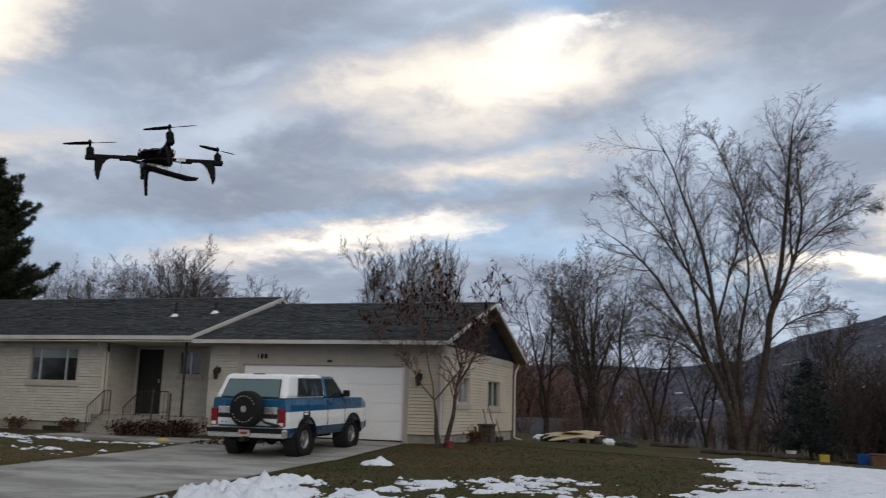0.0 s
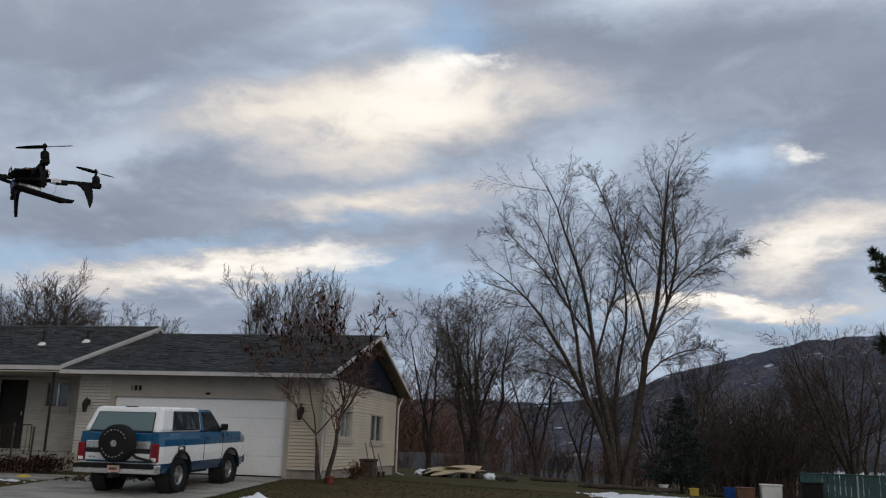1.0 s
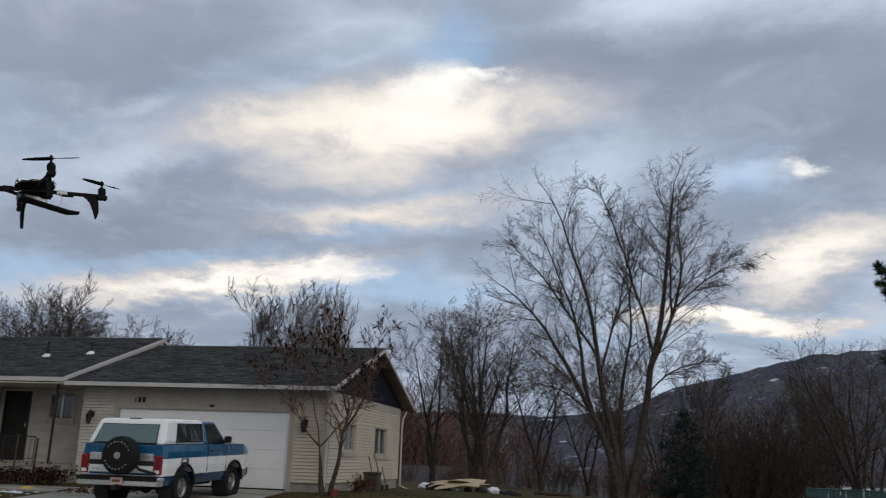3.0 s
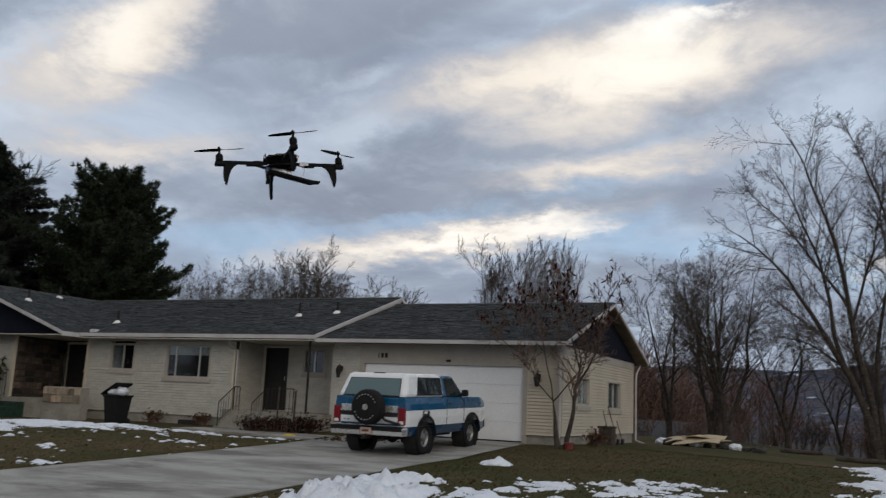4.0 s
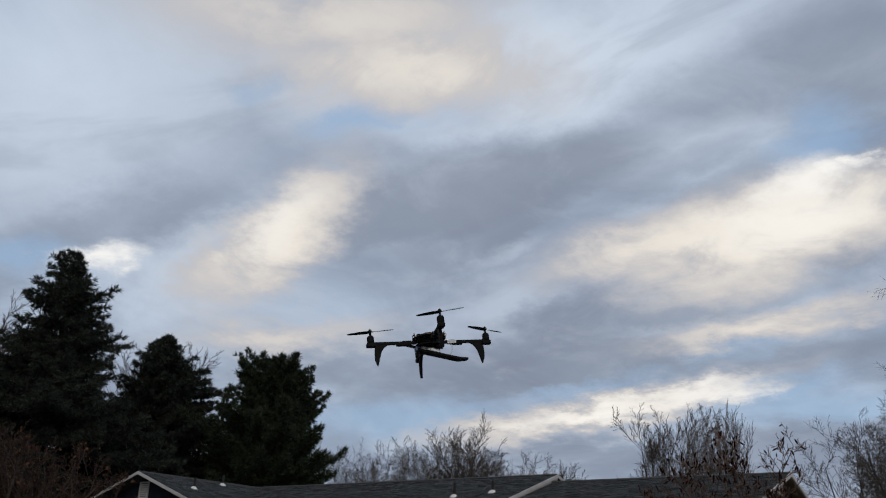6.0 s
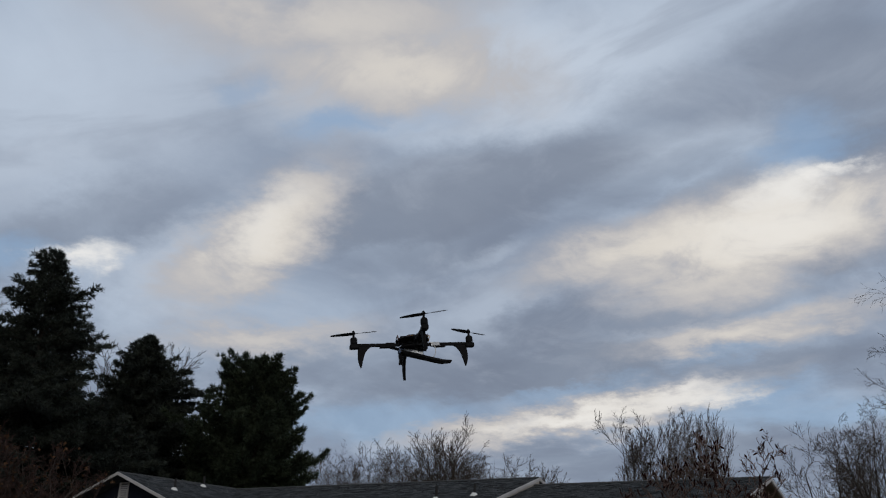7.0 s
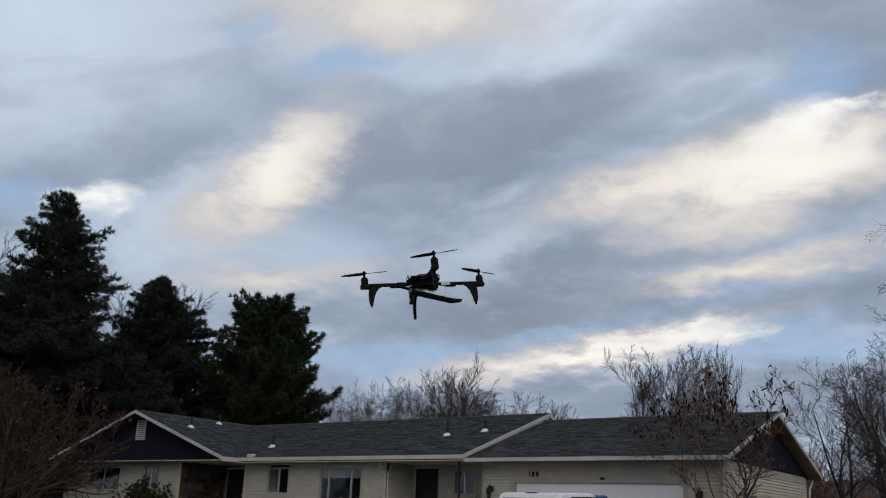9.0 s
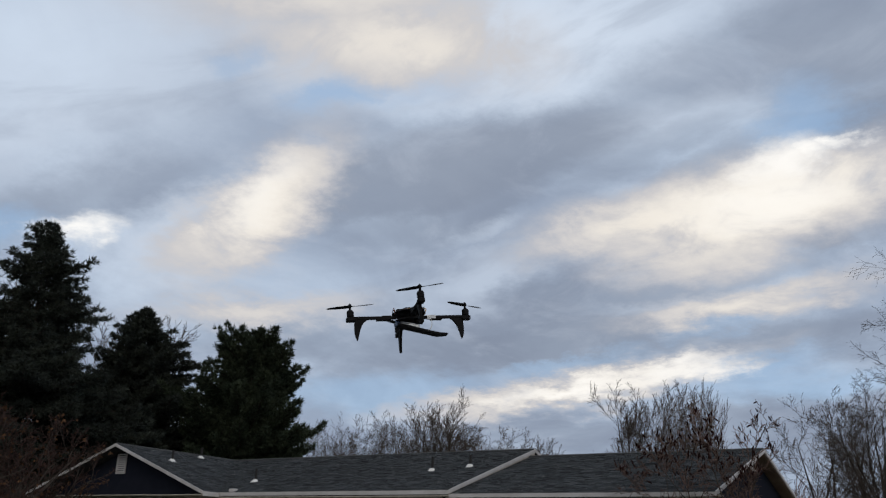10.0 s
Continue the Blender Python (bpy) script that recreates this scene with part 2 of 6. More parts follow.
M = {
    "siding": material("cream_siding", (0.55, 0.485, 0.385), (0.50, 0.44, 0.345), 0.55, scale=0.8, fine=25, grain=0.06, third=(0.43, 0.37, 0.275), third_scale=0.6, third_range=(0.6, 0.8)),
    "siding_pale": material("pale_siding", (0.50, 0.475, 0.42), (0.43, 0.405, 0.355), 0.65, scale=2.2, fine=18, grain=0.14, third=(0.36, 0.33, 0.28), third_scale=0.8, third_range=(0.58, 0.8), stretch=(1, 1, 2.5)),
    "trim": material("beige_trim", (0.40, 0.36, 0.31), (0.36, 0.32, 0.275), 0.6, scale=1.5, fine=30, grain=0.08),
    "fascia": material("white_fascia", (0.52, 0.50, 0.49), (0.44, 0.42, 0.41), 0.5, scale=2, fine=30, grain=0.08),
    "soffit": material("soffit", (0.50, 0.46, 0.40), (0.44, 0.40, 0.34), 0.7, scale=2, fine=30, grain=0.08),
    "soffit_brown": material("brown_soffit", (0.17, 0.125, 0.09), (0.13, 0.095, 0.07), 0.8, scale=2, fine=30, grain=0.15),
    "door_white": material("white_garage_door", (0.86, 0.86, 0.87), (0.82, 0.82, 0.83), 0.45, scale=0.9, fine=20, grain=0.04, third=(0.66, 0.65, 0.63), third_scale=1.3, third_range=(0.62, 0.8)),
    "gable": material("navy_gable_board", (0.010, 0.012, 0.021), (0.015, 0.017, 0.027), 0.9, scale=3, fine=40, grain=0.2, spec=0.1),
    "shingle": shingle_material(),
    "ridge": material("ridge_shingles", (0.06, 0.063, 0.066), (0.085, 0.087, 0.088), 0.95, scale=4, fine=40, grain=0.3, spec=0.2),
    "foundation": material("concrete_foundation", (0.30, 0.28, 0.24), (0.23, 0.21, 0.18), 0.9, scale=1.5, fine=30, grain=0.18, bump=0.004),
    "concrete": material("driveway_concrete", (0.35, 0.34, 0.315), (0.22, 0.21, 0.19), 0.85, scale=0.8, fine=45, grain=0.12, bump=0.002,
                         third=(0.135, 0.125, 0.11), third_scale=0.55, third_range=(0.47, 0.68), stretch=(0.8, 1.5, 1)),
    "asphalt": material("asphalt", (0.038, 0.039, 0.042), (0.052, 0.052, 0.054), 0.85, scale=0.8, fine=90, grain=0.4, bump=0.004, third=(0.035, 0.035, 0.037), third_scale=0.3),
    "earth": material("winter_ground", (0.066, 0.053, 0.025), (0.092, 0.068, 0.036), 0.95, scale=0.9, fine=28, grain=0.45, bump=0.03,
                      third=(0.050, 0.050, 0.019), third_scale=0.22, third_range=(0.42, 0.6), spec=0.1),
    "grass": material("dormant_grass", (0.076, 0.063, 0.027), (0.104, 0.080, 0.040), 0.9, scale=0.7, fine=5, grain=0.3, random_tint=0.4, spec=0.1,
                      third=(0.056, 0.058, 0.021), third_scale=0.25, third_range=(0.42, 0.6)),
    "snow": material("old_snow", (0.77, 0.80, 0.86), (0.66, 0.70, 0.77), 0.6, scale=3.0, fine=30, grain=0.05, bump=0.02, third=(0.50, 0.48, 0.45), third_scale=1.4, third_range=(0.64, 0.82)),
    "bark": material("grey_brown_bark", (0.075, 0.062, 0.052), (0.045, 0.037, 0.032), 0.95, scale=5, fine=30, grain=0.35, spec=0.1),
    "bark_pale": material("pale_bark", (0.16, 0.13, 0.105), (0.10, 0.08, 0.065), 0.95, scale=4, fine=30, grain=0.3, spec=0.1),
    "twig": material("brown_twigs", (0.098, 0.078, 0.067), (0.068, 0.055, 0.050), 0.95, scale=1.2, fine=10, grain=0.3, spec=0.1),
    "twig_red": material("red_brown_twigs", (0.15, 0.092, 0.072), (0.10, 0.07, 0.06), 0.95, scale=0.9, fine=10, grain=0.35, random_tint=0.3, spec=0.1),
    "twig_dark": material("dark_red_twigs", (0.062, 0.038, 0.032), (0.042, 0.029, 0.026), 0.95, scale=0.9, fine=10, grain=0.35, random_tint=0.3, spec=0.1),
    "needle": material("dark_needles", (0.029, 0.036, 0.031), (0.044, 0.051, 0.039), 0.8, scale=0.8, fine=5, grain=0.35, random_tint=0.4, spec=0.15),
    "needle_green": material("pine_needles", (0.031, 0.043, 0.027), (0.049, 0.061, 0.036), 0.8, scale=0.8, fine=5, grain=0.35, random_tint=0.4, spec=0.15),
    "needle_blue": material("blue_needles", (0.042, 0.056, 0.056), (0.058, 0.072, 0.07), 0.8, scale=0.8, fine=5, grain=0.35, random_tint=0.4, spec=0.15),
    "leaf_dark": material("withered_seed_heads", (0.026, 0.010, 0.009), (0.018, 0.010, 0.009), 0.9, scale=2, fine=12, grain=0.35, random_tint=0.4, spec=0.1),
    "leaf_green": material("evergreen_shrub_leaves", (0.030, 0.033, 0.016), (0.050, 0.042, 0.022), 0.8, scale=2, fine=12, grain=0.35, random_tint=0.4, spec=0.2),
    "leaf_dry": material("dry_leaves", (0.10, 0.055, 0.03), (0.065, 0.036, 0.022), 0.9, scale=2, fine=12, grain=0.35, random_tint=0.4, spec=0.1),
    # the blue-grey of distant haze is mixed into the hill's colours
    "hill": material("hazy_wooded_hill", (0.068, 0.074, 0.100), (0.105, 0.102, 0.118), 1.0, scale=0.012, fine=0.12, grain=0.3, third=(0.46, 0.49, 0.56), third_scale=0.016, third_range=(0.60, 0.70), spec=0.0, stretch=(1, 1, 2.2)),
    "black": material("black_rubber", (0.008, 0.008, 0.009), (0.013, 0.013, 0.013), 0.8, spec=0.25, scale=8, fine=50, grain=0.2),
    "iron": material("black_wrought_iron", (0.014, 0.013, 0.013), (0.03, 0.022, 0.018), 0.6, metal=0.3, scale=6, fine=50, grain=0.2),
    "dark": material("dark_interior", (0.012, 0.011, 0.011), (0.018, 0.016, 0.015), 0.8, scale=3, fine=20, grain=0.2),
    "door_dark": material("dark_screen_door", (0.007, 0.006, 0.006), (0.011, 0.009, 0.009), 0.6, scale=3, fine=60, grain=0.2),
    "steel": material("galvanised_steel", (0.62, 0.62, 0.60), (0.5, 0.5, 0.48), 0.4, metal=0.8, scale=6, fine=40, grain=0.1),
    "white": material("white_paint", (0.78, 0.77, 0.75), (0.70, 0.69, 0.66), 0.5, scale=3, fine=30, grain=0.06),
    "stone": material("veneer_stone", (0.040, 0.029, 0.024), (0.085, 0.056, 0.040), 0.85, scale=3, fine=25, grain=0.3, bump=0.01, piece_tint=0.75),
    "stone_pale": material("pale_veneer_stone", (0.34, 0.28, 0.21), (0.24, 0.16, 0.10), 0.85, scale=2.2, fine=25, grain=0.25, bump=0.01, piece_tint=0.5),
    "mortar": material("mortar", (0.055, 0.048, 0.042), (0.04, 0.036, 0.03), 0.95, scale=5, fine=40, grain=0.2),
    "turf": material("green_step_carpet", (0.012, 0.040, 0.024), (0.010, 0.028, 0.018), 0.95, scale=6, fine=80, grain=0.3),
    "curtain_white": material("white_curtain", (0.52, 0.54, 0.54), (0.40, 0.43, 0.44), 0.9, scale=1.0, fine=14, grain=0.2, stretch=(6, 6, 0.3)),
    "curtain": material("pale_curtain", (0.22, 0.22, 0.21), (0.14, 0.14, 0.135), 0.9, scale=1.0, fine=14, grain=0.2, stretch=(6, 6, 0.3)),
}


def glass_material(name, colour, rough=0.03, through_amount=0.75):
    m = bpy.data.materials.new(name)
    m.use_nodes = True
    n = Nodes(m.node_tree)
    b = n.add("ShaderNodeBsdfPrincipled", {"Base Color": (*colour, 1), "Roughness": rough, "IOR": 1.5, "Transmission Weight": through_amount})
    m.node_tree.links.new(b.outputs[0], n.add("ShaderNodeOutputMaterial").inputs[0])
    return m


M["glass"] = glass_material("window_glass", (0.55, 0.60, 0.62), 0.02, 1.0)


# ---- geometry helpers ----
class Geo:
    """Collects vertices and faces for one mesh."""

    def __init__(self):
        self.v, self.f = [], []

    def quad(self, a, b, c, d):
        k = len(self.v)
        self.v += [a, b, c, d]
        self.f.append((k, k + 1, k + 2, k + 3))

    def hexa(self, p):
        """Eight corners: the lower four in turn, then the upper four."""
        k = len(self.v)
        self.v += [tuple(q) for q in p]
        for s in ((3, 2, 1, 0), (4, 5, 6, 7), (0, 1, 5, 4), (1, 2, 6, 5), (2, 3, 7, 6), (3, 0, 4, 7)):
            self.f.append(tuple(k + i for i in s))
        return self

    def box(self, x0, x1, y0, y1, z0, z1):
        return self.hexa([(x0, y0, z0), (x1, y0, z0), (x1, y1, z0), (x0, y1, z0), (x0, y0, z1), (x1, y0, z1), (x1, y1, z1), (x0, y1, z1)])

    def tube(self, points, radii, sides=6, caps=True):
        pts = [Vector(p) for p in points]
        base = len(self.v)
        side = None
        for i, p in enumerate(pts):
            d = (pts[min(i + 1, len(pts) - 1)] - pts[max(i - 1, 0)]).normalized()
            if side is None:
                side = d.orthogonal().normalized()
            else:
                side = (side - d * side.dot(d)).normalized()
            up = d.cross(side)
            for j in range(sides):
                a = 2 * math.pi * j / sides
                q = p + (side * math.cos(a) + up * math.sin(a)) * radii[i]
                self.v.append((q.x, q.y, q.z))
        for i in range(len(pts) - 1):
            for j in range(sides):
                a, b = base + i * sides + j, base + i * sides + (j + 1) % sides
                self.f.append((a, b, b + sides, a + sides))
        if caps:
            self.f.append(tuple(base + j for j in reversed(range(sides))))
            self.f.append(tuple(base + (len(pts) - 1) * sides + j for j in range(sides)))
        return self

    def lathe(self, profile, centre, axis="y", sides=28):
        """Turns (radius, along) pairs round an axis through centre."""
        base, n = len(self.v), len(profile)
        for j in range(sides):
            a = 2 * math.pi * j / sides
            c, s = math.cos(a), math.sin(a)
            for r, h in profile:
                p = {"x": (h, r * c, r * s), "y": (r * c, h, r * s), "z": (r * c, r * s, h)}[axis]
                self.v.append(tuple(p[i] + centre[i] for i in range(3)))
        for j in range(sides):
            for i in range(n - 1):
                a, b = base + j * n + i, base + ((j + 1) % sides) * n + i
                self.f.append((a, a + 1, b + 1, b))
        return self

    def make(self, name, mat, parent=None, label="", smooth=False, bevel=0.0, kind=""):
        me = bpy.data.meshes.new(name)
        me.from_pydata(self.v, [], self.f)
        me.materials.append(mat)
        if smooth:
            me.polygons.foreach_set("use_smooth", [True] * len(me.polygons))
        me.update()
        ob = new(name, me)
        if parent:
            attach(ob, parent)
        if bevel:
            b = ob.modifiers.new("bevel", "BEVEL")
            b.width, b.segments, b.limit_method = bevel, 2, "ANGLE"
        return tagged(ob, label, kind=kind)


def attach(ob, parent):
    """Parents ob so that its mesh stays where it was built."""
    m = Matrix.Identity(4)
    chain = parent
    while chain:
        m = chain.matrix_basis @ m if chain.parent is None else chain.matrix_parent_inverse @ chain.matrix_basis @ m
        chain = chain.parent
    ob.parent, ob.matrix_parent_inverse = parent, m.inverted()


def part(name, geo, mat, parent, label="", **more):
    return geo.make(name, mat, parent, label, **more)


def thing(name, at, label, category, group="", kind=""):
    ob = new(name)
    ob.empty_display_size = 0.2
    ob.matrix_basis = pose(*at)
    return tagged(ob, label, category, group, kind)


def blades(name, mat, centres, dirs, k, length, width, spread, seed, parent=None, label="", kind=""):
    """Many narrow leaves or needles, k to each centre, pointing about its direction."""
    rng = np.random.default_rng(seed)
    c = np.repeat(np.asarray(centres, float), k, 0)
    d = np.repeat(np.asarray(dirs, float), k, 0)
    d = d / np.linalg.norm(d, axis=1, keepdims=True) + rng.normal(0, spread, d.shape)
    d /= np.linalg.norm(d, axis=1, keepdims=True)
    s = np.cross(d, rng.normal(0, 1, d.shape))
    s /= np.linalg.norm(s, axis=1, keepdims=True) + 1e-9
    ln = length * rng.uniform(0.6, 1.25, (len(c), 1))
    w = width * rng.uniform(0.6, 1.25, (len(c), 1))
    mid = c + d * ln * 0.45
    v = np.stack([c, mid + s * w, c + d * ln, mid - s * w], 1).reshape(-1, 3)
    me = bpy.data.meshes.new(name)
    q = len(c)
    me.vertices.add(q * 4), me.loops.add(q * 4), me.polygons.add(q)
    me.vertices.foreach_set("co", v.ravel())
    me.loops.foreach_set("vertex_index", np.arange(q * 4))
    me.polygons.foreach_set("loop_start", np.arange(0, q * 4, 4))
    me.update(), me.validate()
    me.materials.append(mat)
    ob = new(name, me)
    if parent:
        attach(ob, parent)
    return tagged(ob, label, kind=kind)


def smooth01(v, a, b):
    t = min(max((v - a) / (b - a), 0.0), 1.0)
    return t * t * (3 - 2 * t)


# ---- ground, road, driveway ----
KERB_Y, LAWN_Y = 7.62, 8.1
DRIVE_L, DRIVE_R = -13.1, -8.15


def drive_z(y):
    y = min(y, 22.75)
    return 0.02 + 0.0325 * (min(y, 18.5) - 8.2) + 0.052 * max(y - 18.5, 0)


def ground_z(x, y):
    """Height of the lawn and of the land behind it."""
    yy = min(max(y, LAWN_Y), 22.75)
    z = drive_z(yy) - 0.01
    right = smooth01(x, -7, 6)
    z *= 1 - 0.45 * right
    if x > DRIVE_R:
        z += 0.05 * math.sin(math.pi * smooth01(y, 8.2, 22)) * smooth01(x, DRIVE_R, DRIVE_R + 1.5)
    if x < DRIVE_L:
        m = smooth01(-x, -DRIVE_L, 17.5)
        z += m * (0.33 * smooth01(y, 9.5, 15.5) * (1 - 0.85 * smooth01(y, 16.0, 20.5))) * (1 - 0.9 * smooth01(-x, 18, 25))
        z -= 0.10 * smooth01(y, 18, 22) * m
    back = max(y - 22.5, 0)
    z -= min(back, 30) * (0.012 + 0.022 * right)
    z -= 5.0 * smooth01(y, 46, 120) + 22.0 * smooth01(y, 120, 600)
    return z


def make_ground():
    xs = [-4500, -2500, -1200, -600, -300, -160, -110, -85, -70, -60, -52, -46] + [-42 + 0.5 * i for i in range(57)]
    xs += [DRIVE_L - 0.01, DRIVE_L + 0.01, -12, -11, -10, -9, DRIVE_R - 0.01, DRIVE_R + 0.01] + [-7.75 + 0.5 * i for i in range(64)]
    xs += [26, 30, 36, 44, 56, 80, 120, 200, 400, 900, 2000, 4500]
    xs = sorted(xs)
    ys = [-4000, -800, -200, -60, -20, -9.0, 0, 4, KERB_Y - 0.2, LAWN_Y - 0.02, LAWN_Y] + [8.5 + 0.4 * i for i in range(60)]
    ys += [33 + i for i in range(18)] + [54, 58, 64, 72, 84, 100, 130, 180, 260, 400, 600, 1000, 2000, 4500]
    g = Geo()
    for y in ys:
        for x in xs:
            if y < LAWN_Y:
                z = -0.12
            elif DRIVE_L < x < DRIVE_R and y < 22.8:
                z = drive_z(y) - 0.12
            else:
                z = ground_z(x, y) + 0.03 * noise.noise((x * 0.5, y * 0.5, 1.3)) * (1 if abs(x) < 60 and y < 60 else 0)
            g.v.append((x, y, z))
    n = len(xs)
    for j in range(len(ys) - 1):
        for i in range(n - 1):
            g.f.append((j * n + i, j * n + i + 1, (j + 1) * n + i + 1, (j + 1) * n + i))
    ob = g.make("ground", M["earth"], label="brownish green dormant winter lawn and land", smooth=True, kind="structure")
    tagged(ob, category="ground")


def make_road():
    g = Geo()
    g.box(-400, 400, -3.5, KERB_Y, -0.10, 0.0)
    tagged(g.make("road", M["asphalt"], label="dark grey asphalt street", kind="structure"), category="road")
    gutter = new("kerb")
    tagged(gutter, "pale concrete gutter and low kerb along the street", "kerb", kind="structure")
    x = -60.0
    while x < 60:
        s = Geo()
        x1 = x + 2.98
        low = DRIVE_L - 0.9 < x + 1.5 < DRIVE_R + 0.4
        h = 0.022 if low else 0.04
        s.hexa([(x, KERB_Y, -0.1), (x1, KERB_Y, -0.1), (x1, LAWN_Y, -0.1), (x, LAWN_Y, -0.1),
                (x, KERB_Y, 0.004), (x1, KERB_Y, 0.004), (x1, KERB_Y + 0.3, 0.012), (x, KERB_Y + 0.3, 0.012)])
        s.hexa([(x, KERB_Y + 0.28, -0.1), (x1, KERB_Y + 0.28, -0.1), (x1, LAWN_Y + 0.03, -0.1), (x, LAWN_Y + 0.03, -0.1),
                (x, KERB_Y + 0.33, h), (x1, KERB_Y + 0.33, h), (x1, LAWN_Y + 0.03, h), (x, LAWN_Y + 0.03, h)])
        s.make("kerb_stone", M["concrete"], gutter)
        x += 3.0
    drive = new("driveway")
    tagged(drive, "worn grey concrete driveway with damp stains", "driveway", kind="structure")
    rows = [LAWN_Y + 0.035, 11.2, 14.2, 17.0, 19.8, 22.74]
    cols = [DRIVE_L, -10.62, DRIVE_R]
    for a, b in zip(rows, rows[1:]):
        for c, d in zip(cols, cols[1:]):
            s = Geo()
            e = 0.008
            st = [a + e + (b - a - 2 * e) * i / 4 for i in range(5)]
            for p, q in zip(st, st[1:]):
                flare0, flare1 = 0.6 * smooth01(p, 10.5, 8.2), 0.6 * smooth01(q, 10.5, 8.2)
                l0, l1 = (c - flare0, c - flare1) if c == DRIVE_L else (c + e, c + e)
                s.hexa([(l0, p, drive_z(p) - 0.11), (d - e, p, drive_z(p) - 0.11), (d - e, q, drive_z(q) - 0.11), (l1, q, drive_z(q) - 0.11),
                        (l0, p, drive_z(p)), (d - e, p, drive_z(p)), (d - e, q, drive_z(q)), (l1, q, drive_z(q))])
            s.make("slab", M["concrete"], drive)
    walkway = new("walkway")
    tagged(walkway, "narrow grey concrete walk to the front steps", "path", kind="structure")
    for i in range(4):
        s = Geo()
        x0, x1 = -13.12 - 1.2 * (i + 1) + 0.01, -13.12 - 1.2 * i - 0.01
        s.hexa([(x0, 19.9, 0.2), (x1, 19.9, 0.2), (x1, 21.3, 0.2), (x0, 21.3, 0.2),
                (x0, 19.9, 0.47 + 0.01 * i), (x1, 19.9, 0.46 + 0.01 * i), (x1, 21.3, 0.50), (x0, 21.3, 0.50)])
        s.make("slab", M["concrete"], walkway)


make_ground()
make_road()

# ---- house ----
FRONT, GARAGE, RECESS, WING = 22.82, 22.86, 24.25, 22.05
house = thing("house", (-20, 27, 0.5), "single-storey cream-sided house with dark shingle roof", "house")
COURSE = 0.090


def siding(x0, x1, y, z0, z1, openings=(), axis="x", sign=-1, name="wall", thick=0.16, label="cream lap siding", mat=None, course=COURSE):
    """A wall of lapped boards along x (or y) with openings cut through; sign: the side that it faces."""
    g = Geo()
    rows, z = [], z0
    cuts = sorted({z0, z1, *[v for o in openings for v in o[2:4] if z0 < v < z1]})
    while z < z1 - 1e-6:
        top = min([z + course, z1, *[c for c in cuts if c > z + 0.012]])
        rows.append((z, top))
        z = top
    for za, zb in rows:
        spans = [(x0, x1)]
        for a, b, c, d in openings:
            if c < zb - 1e-6 and d > za + 1e-6:
                spans = [s for p, q in spans for s in ((p, min(q, a)), (max(p, b), q)) if s[1] - s[0] > 1e-4]
        for p, q in spans:
            o, i = y + sign * 0.034, y - sign * thick
            t, zt = y + sign * 0.020, za + (zb - za) * 0.80
            r = y - sign * 0.006
            for b0, b1, e0, e1 in ((za, zt, o, t), (zt, zb, r, r)):
                if axis == "x":
                    g.hexa([(p, e0, b0), (q, e0, b0), (q, i, b0), (p, i, b0), (p, e1, b1), (q, e1, b1), (q, i, b1), (p, i, b1)])
                else:
                    g.hexa([(e0, p, b0), (e0, q, b0), (i, q, b0), (i, p, b0), (e1, p, b1), (e1, q, b1), (i, q, b1), (i, p, b1)])
    return part(name, g, mat or M["siding"], house, label)


def block(name, x0, x1, y0, y1, z0, z1, mat, label="", parent=None, bevel=0.0):
    return part(name, Geo().box(x0, x1, y0, y1, z0, z1), mat, parent or house, label, bevel=bevel)


WALL_TOP, SILL_Z = 3.2, 0.77
W_MAIN, W_SMALL, W_PORCH, W_WING, W_WING2 = (-21.0, -19.1, 1.97, 3.07), (-23.53, -22.4, 2.16, 3.08), (-16.44, -15.6, 2.28, 3.07), (-33.1, -30.9, 2.17, 3.1), (-29.5, -28.5, 2.24, 3.14)
D_PORCH, D_GARAGE, D_ENTRY = (-17.95, -17.05, 1.06, 3.1), (-13.33, -8.29, 0.60, 2.61), (-27.12, -26.15, 1.1, 3.1)
siding(-24.65, -18.09, FRONT, SILL_Z, WALL_TOP, [W_MAIN, W_SMALL], mat=M["siding_pale"], course=0.088, label="pale cream lapped siding")
siding(-18.25, -14.45, RECESS, 1.03, WALL_TOP, [D_PORCH, W_PORCH], mat=M["siding_pale"], course=0.088, label="pale cream lapped siding")
siding(FRONT + 0.17, RECESS - 0.03, -18.09, 1.03, WALL_TOP, axis="y", sign=1, mat=M["siding_pale"], course=0.088, label="pale cream lapped siding")
siding(GARAGE + 0.17, RECESS - 0.03, -14.45, 1.03, WALL_TOP, axis="y", sign=-1)
siding(-14.45, -13.48, GARAGE, SILL_Z - 0.1, WALL_TOP, mat=M["siding_pale"], course=0.088, label="pale cream lapped siding")
siding(-8.16, -7.25, GARAGE, 0.79, 2.99)
S_WIN1, S_WIN2 = (24.4, 25.68, 1.62, 2.47), (27.85, 29.5, 1.56, 2.47)
siding(GARAGE + 0.17, 31.3, -7.25, 0.79, 2.99, [S_WIN1, S_WIN2], axis="y", sign=1)
siding(-34.6, -27.37, WING, SILL_Z, WALL_TOP + 0.05, [W_WING, W_WING2], mat=M["siding_pale"], course=0.088, label="pale cream lapped siding")
siding(WING, 33.0, -34.6, SILL_Z, WALL_TOP, axis="y", sign=-1)
siding(-34.6, -14.5, 32.4, SILL_Z, WALL_TOP, sign=1)
siding(-14.5, -7.25, 31.46, SILL_Z, WALL_TOP, sign=1)
siding(-27.2, -24.65, RECESS, 1.0, WALL_TOP, [D_ENTRY])
siding(FRONT + 0.17, RECESS - 0.03, -24.65, 0.9, WALL_TOP, axis="y", sign=-1)
